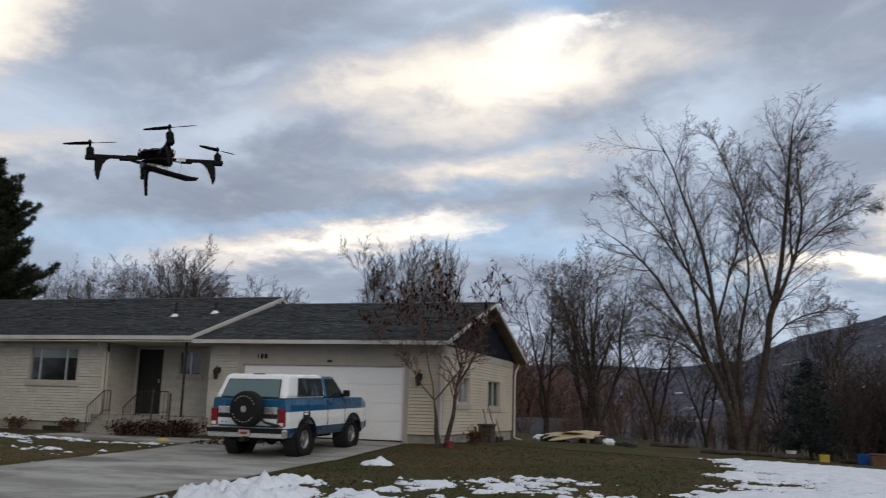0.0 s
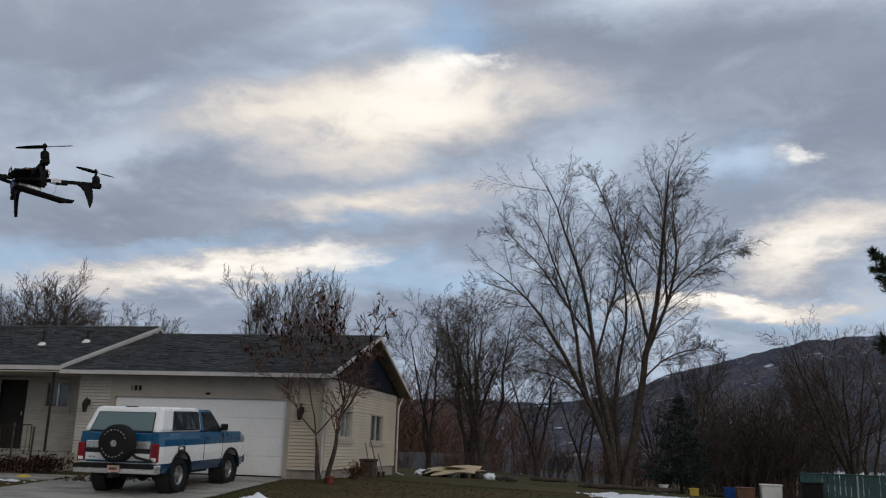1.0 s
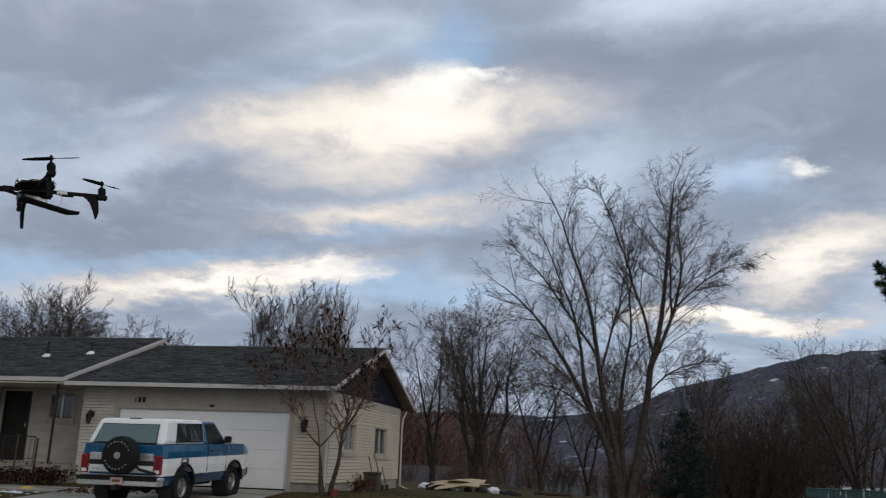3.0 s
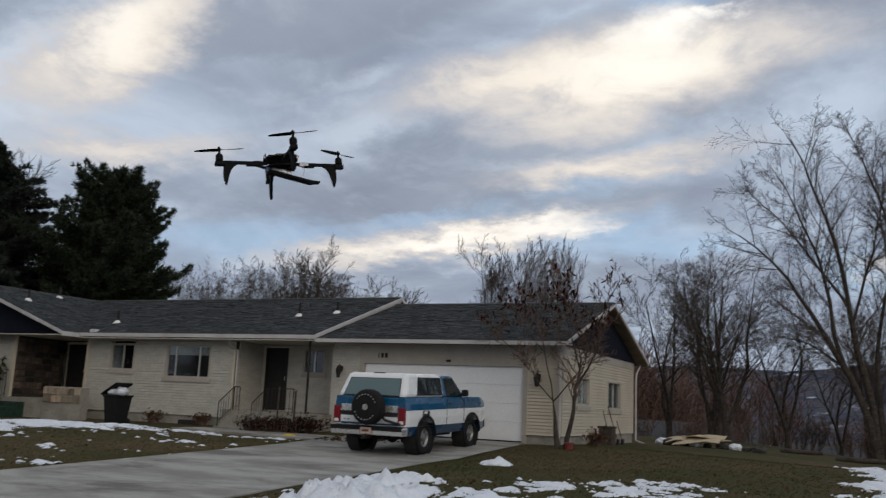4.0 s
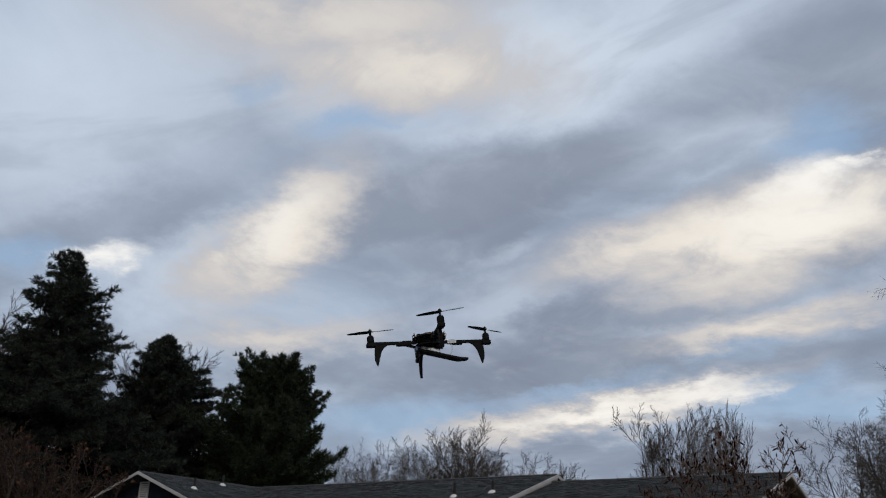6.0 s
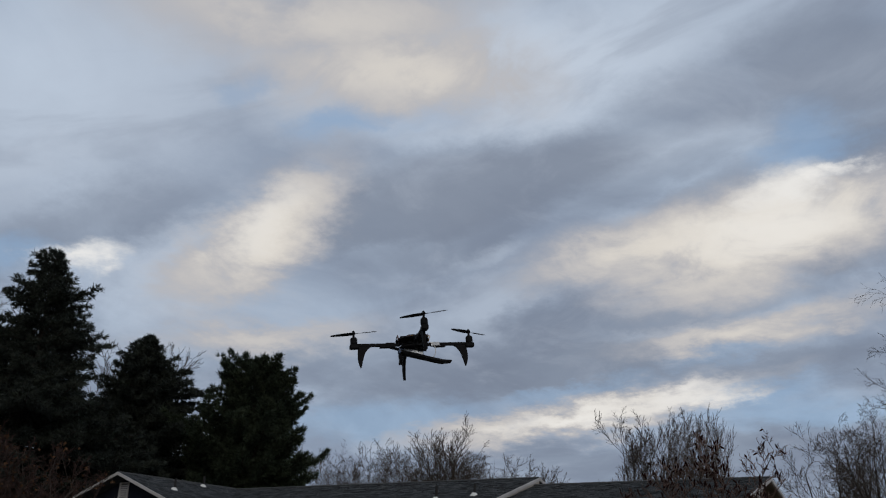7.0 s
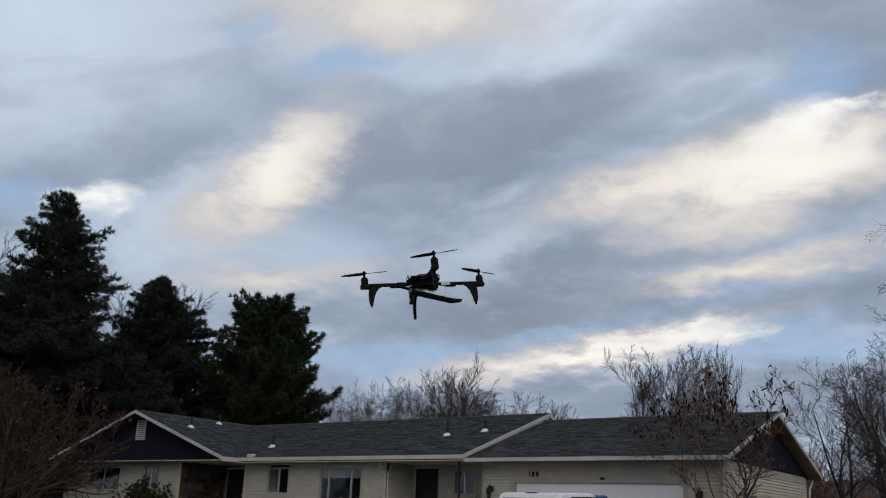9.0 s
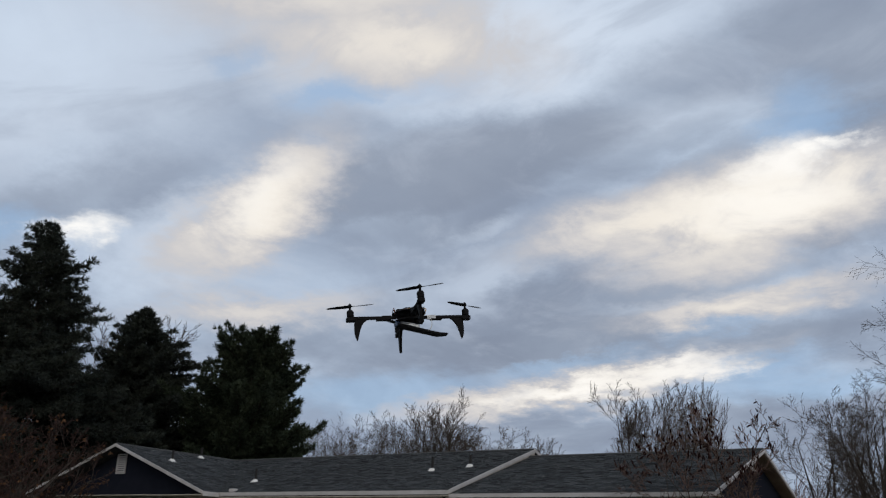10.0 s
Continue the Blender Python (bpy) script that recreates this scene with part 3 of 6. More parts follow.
# frieze and corner boards
block("frieze", -8.16, -7.225, GARAGE - 0.03, GARAGE + 0.15, 2.99, 3.21, M["trim"], "beige frieze board")
block("frieze", -7.31, -7.22, GARAGE + 0.15, 31.45, 2.99, 3.24, M["trim"], "beige frieze board")
block("header_panel", -13.48, -8.16, GARAGE - 0.014, GARAGE + 0.14, 2.69, WALL_TOP, M["trim"], "smooth beige panel over the garage door")
for x in (-18.09, -24.65 + 0.09, -7.25 + 0.03, -27.37 + 0.03):
    y = {-18.09: FRONT, -7.22: GARAGE}.get(round(x, 2), FRONT if x > -25 else WING)
    block("corner_board", x - 0.09, x, y - 0.055, y + 0.09, 0.78, 2.99 if x > -8 else WALL_TOP, M["siding"])
block("corner_board", -7.31, -7.22, 31.3, 31.4, 0.79, 2.99, M["siding"])
# foundations
block("foundation", -24.6, -18.1, FRONT + 0.02, FRONT + 0.3, -0.4, SILL_Z, M["foundation"], "grey concrete footing")
block("foundation", -14.43, -13.43, GARAGE + 0.02, GARAGE + 0.3, -0.4, SILL_Z - 0.1, M["foundation"])
block("foundation", -8.2, -7.31, GARAGE + 0.02, GARAGE + 0.3, -0.4, 0.79, M["foundation"])
block("foundation", -7.56, -7.27, GARAGE + 0.31, 31.4, -0.6, 0.79, M["foundation"])
block("foundation", -34.6, -27.4, WING + 0.02, WING + 0.3, -0.6, SILL_Z, M["foundation"])
block("floor", -34.4, -7.5, 24.6, 31.2, -0.4, 0.95, M["dark"])
block("ceiling_board", -34.4, -7.5, 24.5, 31.2, 3.1, 3.18, M["soffit"])


def slope_roof(name, a0, a1, b0, zb0, b1, zb1, along="x", thick=0.09, step=0.145):
    """A roof plane from its eave (b0, zb0) to its ridge (b1, zb1), laid in overlapping shingle rows of single tabs."""
    g = Geo()
    ln = math.hypot(b1 - b0, zb1 - zb0)
    rows = max(int(ln / step), 1)
    rnd = random.Random(name + str(a0))

    def put(a, b, z):
        return (a, b, z) if along == "x" else (b, a, z)

    base = [put(a0, b0, zb0 - thick), put(a1, b0, zb0 - thick), put(a1, b1, zb1 - thick), put(a0, b1, zb1 - thick),
            put(a0, b0, zb0 - 0.012), put(a1, b0, zb0 - 0.012), put(a1, b1, zb1 - 0.012), put(a0, b1, zb1 - 0.012)]
    g.hexa(base)
    for r in range(rows):
        t0, t1 = r / rows, (r + 1) / rows
        pb, qb = b0 + (b1 - b0) * t0, b0 + (b1 - b0) * t1
        pz, qz = zb0 + (zb1 - zb0) * t0, zb0 + (zb1 - zb0) * t1
        a = a0 - (r % 3) * 0.11
        while a < a1:
            c = a + rnd.choice((0.16, 0.21, 0.26, 0.33))
            l, h = max(a, a0), min(c - 0.006, a1)
            if h - l > 0.01:
                lift = 0.012 + rnd.choice((0, 0, 0.005, 0.009))
                g.quad(put(l, pb, pz + lift), put(h, pb, pz + lift), put(h, qb, qz + 0.001), put(l, qb, qz + 0.001))
                g.quad(put(l, pb, pz - 0.01), put(h, pb, pz - 0.01), put(h, pb, pz + lift), put(l, pb, pz + lift))
            a = c
    return part(name, g, M["shingle"], house, "weathered dark grey asphalt shingles")


MAIN_E, MAIN_EZ, MAIN_R, MAIN_RZ, MAIN_X = 22.18, 3.38, 27.52, 5.15, -14.71
GAR_E, GAR_EZ, GAR_R, GAR_RZ, GAR_X = 22.23, 3.28, 27.14, 4.86, -6.86
WNG_X, WNG_RZ, WNG_EX, WNG_EZ, WNG_Y = -29.65, 5.17, -24.44, 3.37, 21.42
slope_roof("roof", -29.8, MAIN_X, MAIN_E, MAIN_EZ, MAIN_R, MAIN_RZ)
slope_roof("roof", -29.8, MAIN_X, 33.07, MAIN_EZ, MAIN_R, MAIN_RZ, step=0.3)
slope_roof("roof", MAIN_X - 0.3, GAR_X, GAR_E, GAR_EZ, GAR_R, GAR_RZ)
slope_roof("roof", MAIN_X - 0.3, GAR_X, 32.1, GAR_EZ, GAR_R, GAR_RZ, step=0.3)
slope_roof("roof", WNG_Y, 28.2, WNG_EX, WNG_EZ, WNG_X, WNG_RZ, along="y")
slope_roof("roof", WNG_Y, 33.0, -35.1, WNG_EZ, WNG_X, WNG_RZ, along="y", step=0.3)
for a, b in (((WNG_X, MAIN_R, MAIN_RZ), (MAIN_X, MAIN_R, MAIN_RZ)), ((MAIN_X, GAR_R, GAR_RZ), (GAR_X, GAR_R, GAR_RZ)), ((WNG_X, WNG_Y, WNG_RZ), (WNG_X, 33.0, WNG_RZ))):
    part("ridge_cap", Geo().tube([a, b], [0.055, 0.055], 6), M["ridge"], house, "row of ridge shingles")


def fascia(p, q, h=0.12, t=0.03, name="fascia", out=(0, -1, 0), drop=0.0, mat=None):
    """A board along the roof's edge from p to q."""
    p, q, o = Vector(p), Vector(q), Vector(out) * t
    d = Vector((0, 0, h))
    e = Vector((0, 0, drop))
    part(name, Geo().hexa([p - d - e, q - d - e, q - d - e + o, p - d - e + o, p - e, q - e, q - e + o, p - e + o]), mat or M["fascia"], house, "painted board, white or in a shade tone")


fascia((WNG_EX, MAIN_E, MAIN_EZ), (MAIN_X, MAIN_E, MAIN_EZ))
fascia((MAIN_X, GAR_E, GAR_EZ), (GAR_X, GAR_E, GAR_EZ), 0.11)
for y0, z0, y1, z1, x, o in ((MAIN_E, MAIN_EZ, MAIN_R, MAIN_RZ, MAIN_X, (1, 0, 0)), (33.07, MAIN_EZ, MAIN_R, MAIN_RZ, MAIN_X, (1, 0, 0)),
                             (GAR_E, GAR_EZ, GAR_R, GAR_RZ, GAR_X, (1, 0, 0)), (32.1, GAR_EZ, GAR_R, GAR_RZ, GAR_X, (1, 0, 0))):
    fascia((x, y0, z0 + 0.02), (x, y1, z1 + 0.02), 0.11, 0.035, "rake_board", o)
# darker board added below the rake to draw its shadow line
fascia((MAIN_X - 0.02, MAIN_E, MAIN_EZ + 0.02), (MAIN_X - 0.02, MAIN_R, MAIN_RZ + 0.02), 0.10, 0.03, "rake_trim", (1, 0, 0), 0.115, M["trim"])
fascia((WNG_EX, WNG_Y, WNG_EZ + 0.02), (WNG_X, WNG_Y, WNG_RZ + 0.02), 0.11, 0.035, "rake_board")
fascia((-35.1, WNG_Y, WNG_EZ + 0.02), (WNG_X, WNG_Y, WNG_RZ + 0.02), 0.11, 0.035, "rake_board")
fascia((WNG_EX, WNG_Y, WNG_EZ), (WNG_EX, MAIN_E, WNG_EZ), 0.15, 0.03, out=(1, 0, 0))
# soffits
block("soffit", WNG_EX, MAIN_X, MAIN_E, RECESS + 0.05, 3.205, 3.235, M["soffit"], "beige boarded soffit")
block("soffit", MAIN_X, GAR_X, GAR_E, GAR_E + 0.7, 3.215, 3.24, M["soffit"], "beige boarded soffit")
block("soffit", -27.4, WNG_EX, WNG_Y + 0.02, RECESS + 0.05, 3.24, 3.27, M["soffit"], "beige boarded soffit")
block("soffit", -35.0, -27.4, WNG_Y + 0.02, WING + 0.05, 3.25, 3.28, M["soffit"], "beige boarded soffit")
for s, y0 in ((1, GAR_E), (-1, 32.05)):
    z0 = GAR_EZ - 0.13
    part("rake_soffit", Geo().hexa([(-7.22, y0, z0), (GAR_X, y0, z0), (GAR_X, GAR_R, GAR_RZ - 0.13), (-7.22, GAR_R, GAR_RZ - 0.13),
                                    (-7.22, y0, z0 + 0.02), (GAR_X, y0, z0 + 0.02), (GAR_X, GAR_R, GAR_RZ - 0.11), (-7.22, GAR_R, GAR_RZ - 0.11)]), M["soffit_brown"], house, "brown stained soffit under the rake")
# dark gable ends
for y0, y1, yr, zr, x in ((GAR_E + 0.35, 31.75, GAR_R, GAR_RZ, -7.27),):
    g = Geo()
    g.v += [(x, y0, 3.22), (x, y1, 3.22), (x, yr, zr - 0.1), (x + 0.05, y0, 3.22), (x + 0.05, y1, 3.22), (x + 0.05, yr, zr - 0.1)]
    g.f += [(0, 2, 1), (3, 4, 5), (0, 1, 4, 3), (1, 2, 5, 4), (2, 0, 3, 5)]
    part("gable", g, M["gable"], house, "dark navy boarded gable")
g = Geo()
g.v += [(-34.6, WING, 3.27), (-24.9, WING, 3.27), (WNG_X, WING, WNG_RZ - 0.1), (-34.6, WING - 0.05, 3.27), (-24.9, WING - 0.05, 3.27), (WNG_X, WING - 0.05, WNG_RZ - 0.1)]
g.f += [(0, 1, 2), (3, 5, 4), (0, 3, 4, 1), (1, 4, 5, 2), (2, 5, 3, 0)]
part("gable", g, M["gable"], house, "dark navy boarded gable")


def louver(cx, y, z0, z1, w, face="y"):
    g = Geo()

    def bx(a0, a1, b0, b1, c0, c1):
        g.box(a0, a1, b0, b1, c0, c1) if face == "y" else g.box(b0, b1, a0, a1, c0, c1)

    s = -1 if face == "y" else 1
    o = sorted((y, y + s * 0.05))
    for a in (cx - w / 2, cx + w / 2 - 0.05):
        bx(a, a + 0.05, *o, z0, z1)
    bx(cx - w / 2 + 0.05, cx + w / 2 - 0.05, *o, z0, z0 + 0.05), bx(cx - w / 2 + 0.05, cx + w / 2 - 0.05, *o, z1 - 0.05, z1)
    k = int((z1 - z0 - 0.1) / 0.08)
    o2 = sorted((y, y + s * 0.035))
    for i in range(k):
        bx(cx - w / 2 + 0.05, cx + w / 2 - 0.05, *o2, z0 + 0.06 + i * 0.08, z0 + 0.115 + i * 0.08)
    part("louver", g, M["fascia"], house, "white slatted attic vent")


louver(-29.9, WING - 0.05, 4.1, 4.86, 0.55)
louver(GAR_R, -7.22, 4.25, 4.72, 0.5, "x")


def window(o, y, axis="x", sign=-1, panes=2, sill=True, shade=None, cloth="curtain", blind=0.0):
    """A sliding window: frame, mullions, panes, sill, and a curtain behind the glass."""
    a, b, c, d = o
    w = part("window", framed(a, b, c, d, y, axis, sign, 0.06, 0.09), M["trim"], house, "beige window frame")

    def bx(p0, p1, d0, d1, z0, z1):
        q0, q1 = sorted((y + sign * d0, y + sign * d1))
        return Geo().box(p0, p1, q0, q1, z0, z1) if axis == "x" else Geo().box(q0, q1, p0, p1, z0, z1)

    cuts = panes if isinstance(panes, tuple) else tuple(i / panes for i in range(panes + 1))
    for i in range(len(cuts) - 1):
        p0, p1 = a + 0.06 + (b - a - 0.12) * cuts[i], a + 0.06 + (b - a - 0.12) * cuts[i + 1]
        pane = part("pane", bx(p0 + 0.02, p1 - 0.02, -0.035, -0.03, c + 0.08, d - 0.08), M["glass"], w)
        pane.visible_shadow = False
        if i:
            part("mullion", bx(p0 - 0.025, p0 + 0.025, -0.05, 0.0, c + 0.06, d - 0.06), M["steel"], w, "pale metal mullion")
    if sill:
        part("sill", bx(a - 0.06, b + 0.06, -0.02, 0.07, c - 0.13, c), M["trim"], w, "beige sill board")
    part("room", bx(a - 0.5, b + 0.5, -0.62, -0.6, c - 0.5, d + 0.1), M["dark"], w)
    if shade:
        for s0, s1 in shade:
            part("curtain", bx(a + (b - a) * s0, a + (b - a) * s1, -0.09, -0.07, c + 0.05, d - 0.05), M[cloth], w, "pale drawn curtain")
    if blind:
        part("blind", bx(a + 0.06, b - 0.06, -0.09, -0.07, d - 0.06 - (d - c) * blind, d - 0.06), M["curtain_white"], w, "pale half-drawn blind")


def framed(a, b, c, d, y, axis, sign, width, depth):
    g = Geo()

    def bx(p0, p1, z0, z1):
        q0, q1 = sorted((y + sign * 0.035, y - sign * depth))
        g.box(p0, p1, q0, q1, z0, z1) if axis == "x" else g.box(q0, q1, p0, p1, z0, z1)

    bx(a, a + width, c, d), bx(b - width, b, c, d), bx(a + width, b - width, c, c + width), bx(a + width, b - width, d - width, d)
    return g


window(W_MAIN, FRONT, panes=(0, .2, .76, 1), blind=.26)
window(W_SMALL, FRONT, panes=(0, .52, 1), shade=[(0.03, 0.5)])
window(W_PORCH, RECESS, panes=2)
window(W_WING, WING, panes=2, shade=[(0.02, 0.25)])
window(W_WING2, WING, panes=2)
window(S_WIN1, -7.25, "y", 1, 2, shade=[(0.05, 0.95)], cloth="curtain_white")
window(S_WIN2, -7.25, "y", 1, 2, shade=[(0.05, 0.95)])


def door(o, y, label):
    a, b, c, d = o
    w = part("door", Geo().box(a + 0.05, b - 0.05, y + 0.02, y + 0.06, c, d - 0.05), M["door_dark"], house, label)
    part("frame", framed(a, b, c, d, y, "x", -1, 0.05, 0.1), M["dark"], w)
    part("screen_panel", Geo().box(a + 0.15, b - 0.15, y + 0.005, y + 0.018, c + 0.9, d - 0.2), M["dark"], w)
    part("kick_panel", Geo().box(a + 0.15, b - 0.15, y + 0.005, y + 0.018, c + 0.12, c + 0.75), M["dark"], w)
    part("handle", Geo().tube([(b - 0.1, y - 0.03, c + 0.98), (b - 0.1, y - 0.03, c + 1.1)], [0.012, 0.012], 6), M["steel"], w, "steel pull handle")


door(D_PORCH, RECESS, "dark brown screen door, closed")
door(D_ENTRY, RECESS, "dark front door, closed")
# garage door of four ribbed sections
a, b, c, d = D_GARAGE
gd = part("garage_door", Geo().box(a, b, GARAGE + 0.09, GARAGE + 0.12, c, d), M["door_white"], house, "closed white sectional garage door")
for i in range(4):
    z0, z1 = c + (d - c) * i / 4 + 0.002, c + (d - c) * (i + 1) / 4 - 0.002
    part("section", Geo().box(a + 0.005, b - 0.005, GARAGE + 0.05, GARAGE + 0.088, z0, z1), M["door_white"], gd, bevel=0.008)
part("seal", Geo().box(a, b, GARAGE + 0.045, GARAGE + 0.09, c - 0.03, c + 0.004), M["black"], gd, "black rubber seal")
for x0, x1, z0, z1 in ((a - 0.15, a, c - 0.1, d + 0.08), (b, b + 0.13, c - 0.1, d + 0.08), (a, b, d, d + 0.08)):
    block("door_trim", x0, x1, GARAGE - 0.03, GARAGE + 0.14, z0, z1, M["trim"], "beige door casing")
for i, w in enumerate((0.05, 0.16, 0.16)):
    x = -12.86 + (0, 0.09, 0.22)[i]
    block("number_bar", x, x + w * 0.5, GARAGE - 0.03, GARAGE - 0.014, 2.78, 2.92, M["dark"], "dark house number")
block("bracket", -10.62, -10.5, GARAGE - 0.07, GARAGE - 0.013, 2.70, 2.76, M["dark"], "small dark door fitting")

# porch: slab, steps, post, rails
block("porch_slab", -18.05, -14.4, FRONT - 0.55, RECESS - 0.03, 0.35, 1.03, M["foundation"], "concrete porch slab")
for i in range(3):
    block("step", -17.7, -16.36, FRONT - 0.55 - 0.26 * (i + 1), FRONT - 0.55 - 0.26 * i, 0.2, 0.87 - 0.16 * i, M["foundation"], "concrete step")
part("post", Geo().box(-15.05, -15.0, 22.40, 22.45, 0.4, 3.21), M["iron"], house, "slim black porch post")


def railing(points, height=0.85, gap=0.13):
    """An iron rail along points, with pickets, each its own part."""
    rail = part("railing", Geo().tube([(x, y, z + height) for x, y, z in points], [0.015] * len(points), 6), M["iron"], house, "black wrought-iron handrail")
    part("lower_rail", Geo().tube([(x, y, z + 0.12) for x, y, z in points], [0.008] * len(points), 5), M["iron"], rail)
    for p, q in zip(points, points[1:]):
        p, q = Vector(p), Vector(q)
        k = max(int((q - p).length / gap), 1)
        for i in range(k + 1):
            v = p.lerp(q, i / k)
            end = i in (0, k)
            part("picket", Geo().tube([v, v + Vector((0, 0, height))], [0.015 if end else 0.007] * 2, 5), M["iron"], rail)


railing([(-17.66, 21.62, 0.55), (-17.66, 22.32, 1.03), (-17.66, 22.6, 1.03)], 0.72)
railing([(-16.42, 21.62, 0.55), (-16.42, 22.32, 1.03)], 0.72)
railing([(-16.38, 22.35, 1.03), (-15.45, 22.35, 1.03)], 0.72)
for i, (x, h) in enumerate(((-15.75, 1.35), (-15.15, 1.25))):
    part("stake", Geo().tube([(x, 22.0, 0.45), (x + 0.02, 22.0, 0.45 + h)], [0.03, 0.03], 5), M["bark"], house)


def wall_lamp(x, y, z, face="y"):
    w = part("wall_lamp", Geo().box(x - 0.05, x + 0.05, y - 0.04, y, z - 0.08, z + 0.08), M["iron"], house, "dark iron carriage lamp")
    part("arm", Geo().tube([(x, y - 0.03, z + 0.02), (x, y - 0.14, z + 0.14), (x, y - 0.18, z + 0.08)], [0.012] * 3, 5), M["iron"], w)
    part("lantern", Geo().lathe([(0.0, -0.24), (0.06, -0.22), (0.095, 0.0), (0.10, 0.02), (0.03, 0.12), (0.0, 0.15)], (x, y - 0.18, z - 0.04), "z", 6), M["iron"], w)
    part("bulb", Geo().lathe([(0.0, -0.1), (0.03, -0.05), (0.0, 0.0)], (x, y - 0.18, z - 0.05), "z", 6), M["white"], w)


wall_lamp(-14.11, GARAGE - 0.02, 2.42)
wall_lamp(-7.83, GARAGE - 0.02, 2.35)


def roof_vent(x, y, z, h=0.42):
    w = part("roof_vent", Geo().tube([(x, y, z - 0.1), (x, y, z + h)], [0.045, 0.045], 8), M["dark"], house, "black plumbing vent pipe")
    part("flashing", Geo().lathe([(0.17, -0.02), (0.10, 0.06), (0.06, 0.10)], (x, y - 0.03, z - 0.02), "z", 10), M["white"], w, "white vent flashing")


for x, y in ((-17.11, 24.78), (-15.9, 25.25), (-24.27, 23.71)):
    roof_vent(x, y, MAIN_EZ + (y - MAIN_E) * 0.327, 0.38 if x > -16 else 0.45)
for x, y in ((-28.12, 22.95), (-29.32, 25.39)):
    roof_vent(x, y, WNG_RZ - (x - WNG_X) * 0.344)
part("flashing_box", Geo().box(-24.0, -23.75, MAIN_E + 0.02, MAIN_E + 0.22, MAIN_EZ + 0.0, MAIN_EZ + 0.13), M["fascia"], house, "pale box at the eave", bevel=0.02)


def downspout(points, r=0.032):
    part("downspout", Geo().tube(points, [r] * len(points), 6), M["fascia"], house, "pale metal downspout")


downspout([(-7.11, 32.0, 3.2), (-7.14, 31.5, 2.85), (-7.14, 31.42, 2.6), (-7.14, 31.42, 0.55), (-6.8, 31.42, 0.42)])
downspout([(-18.12, 22.4, 3.22), (-18.12, 22.5, 3.05), (-18.05, 22.83, 2.9), (-18.05, 22.83, 0.8)])
downspout([(-7.18, 22.4, 3.2), (-7.2, 22.72, 2.95), (-7.2, 22.74, 0.7)])
block("basement_window", -20.25, -19.5, FRONT - 0.0, FRONT + 0.05, 0.36, 0.62, M["dark"], "small dark basement window")
part("hose_tap", Geo().tube([(-21.3, 22.85, 0.5), (-21.3, 22.6, 0.5), (-21.15, 22.5, 0.78), (-21.0, 22.45, 0.8)], [0.025] * 4, 6), M["dark"], house, "dark bent pipe")

# entry: stone veneer on the wing's side, steps, stone planter wall


def stones(parent, origin, along, up, width, height, normal, mat, seed, depth=0.06):
    """Irregular flat stones laid over a wall face, one mesh each."""
    rnd = random.Random(seed)
    o, u, v, nrm = Vector(origin), Vector(along), Vector(up), Vector(normal)
    z = 0.0
    while z < height - 0.05:
        h = min(rnd.uniform(0.16, 0.34), height - z)
        s = 0.0
        while s < width - 0.04:
            w = min(rnd.uniform(0.18, 0.5), width - s)
            j = [rnd.uniform(-0.02, 0.02) for _ in range(8)]
            e = 0.014
            cs = [(s + e + abs(j[0]), z + e + abs(j[1])), (s + w - e - abs(j[2]), z + e + abs(j[3])), (s + w - e - abs(j[4]), z + h - e - abs(j[5])), (s + e + abs(j[6]), z + h - e - abs(j[7]))]
            t = depth * rnd.uniform(0.5, 1.0)
            low = [o + u * p + v * q for p, q in cs]
            cx, cz = s + w / 2, z + h / 2
            top = [o + u * (cx + (p - cx) * 0.9) + v * (cz + (q - cz) * 0.9) + nrm * t for p, q in cs]
            part("stone", Geo().hexa(low + top), mat, parent)
            s += w
        z += h


veneer = part("stone_veneer", Geo().box(-27.36, -27.33, WING + 0.05, RECESS - 0.02, 0.9, 3.22), M["mortar"], house, "brown flagstone veneer beside the entry")
stones(veneer, (-27.33, WING + 0.06, 0.95), (0, 1, 0), (0, 0, 1), 2.1, 2.25, (1, 0, 0), M["stone"], 3)
block("entry_slab", -27.3, -24.7, WING - 0.3, RECESS - 0.03, 0.3, 1.08, M["foundation"], "concrete entry slab")
for i in range(3):
    block("carpet_step", -27.3, -26.2, WING - 0.3 - 0.34 * (i + 1), WING - 0.3 - 0.34 * i, 0.2, 0.92 - 0.17 * i, M["turf"], "step covered with green outdoor carpet", bevel=0.02)
planter = part("planter_wall", Geo().box(-25.0, -23.25, 21.45, 21.8, 0.3, 1.5), M["foundation"], house, "low concrete wall with pale stones by the entry", bevel=0.02)
stones(planter, (-25.0, 21.45, 0.95), (1, 0, 0), (0, 0, 1), 1.75, 0.54, (0, -1, 0), M["stone_pale"], 5, 0.05)
railing([(-27.35, 21.0, 0.45), (-27.35, 21.8, 1.08)])
part("urn", Geo().lathe([(0.0, 0.0), (0.30, 0.0), (0.32, 0.14), (0.24, 0.18), (0.34, 0.36), (0.37, 0.42), (0.25, 0.50), (0.22, 0.58), (0.30, 0.68), (0.31, 0.74), (0.0, 0.72)], (-26.9, 20.6, 0.30), "z", 18), M["fascia"], house, "stacked pale stone urn", smooth=False)


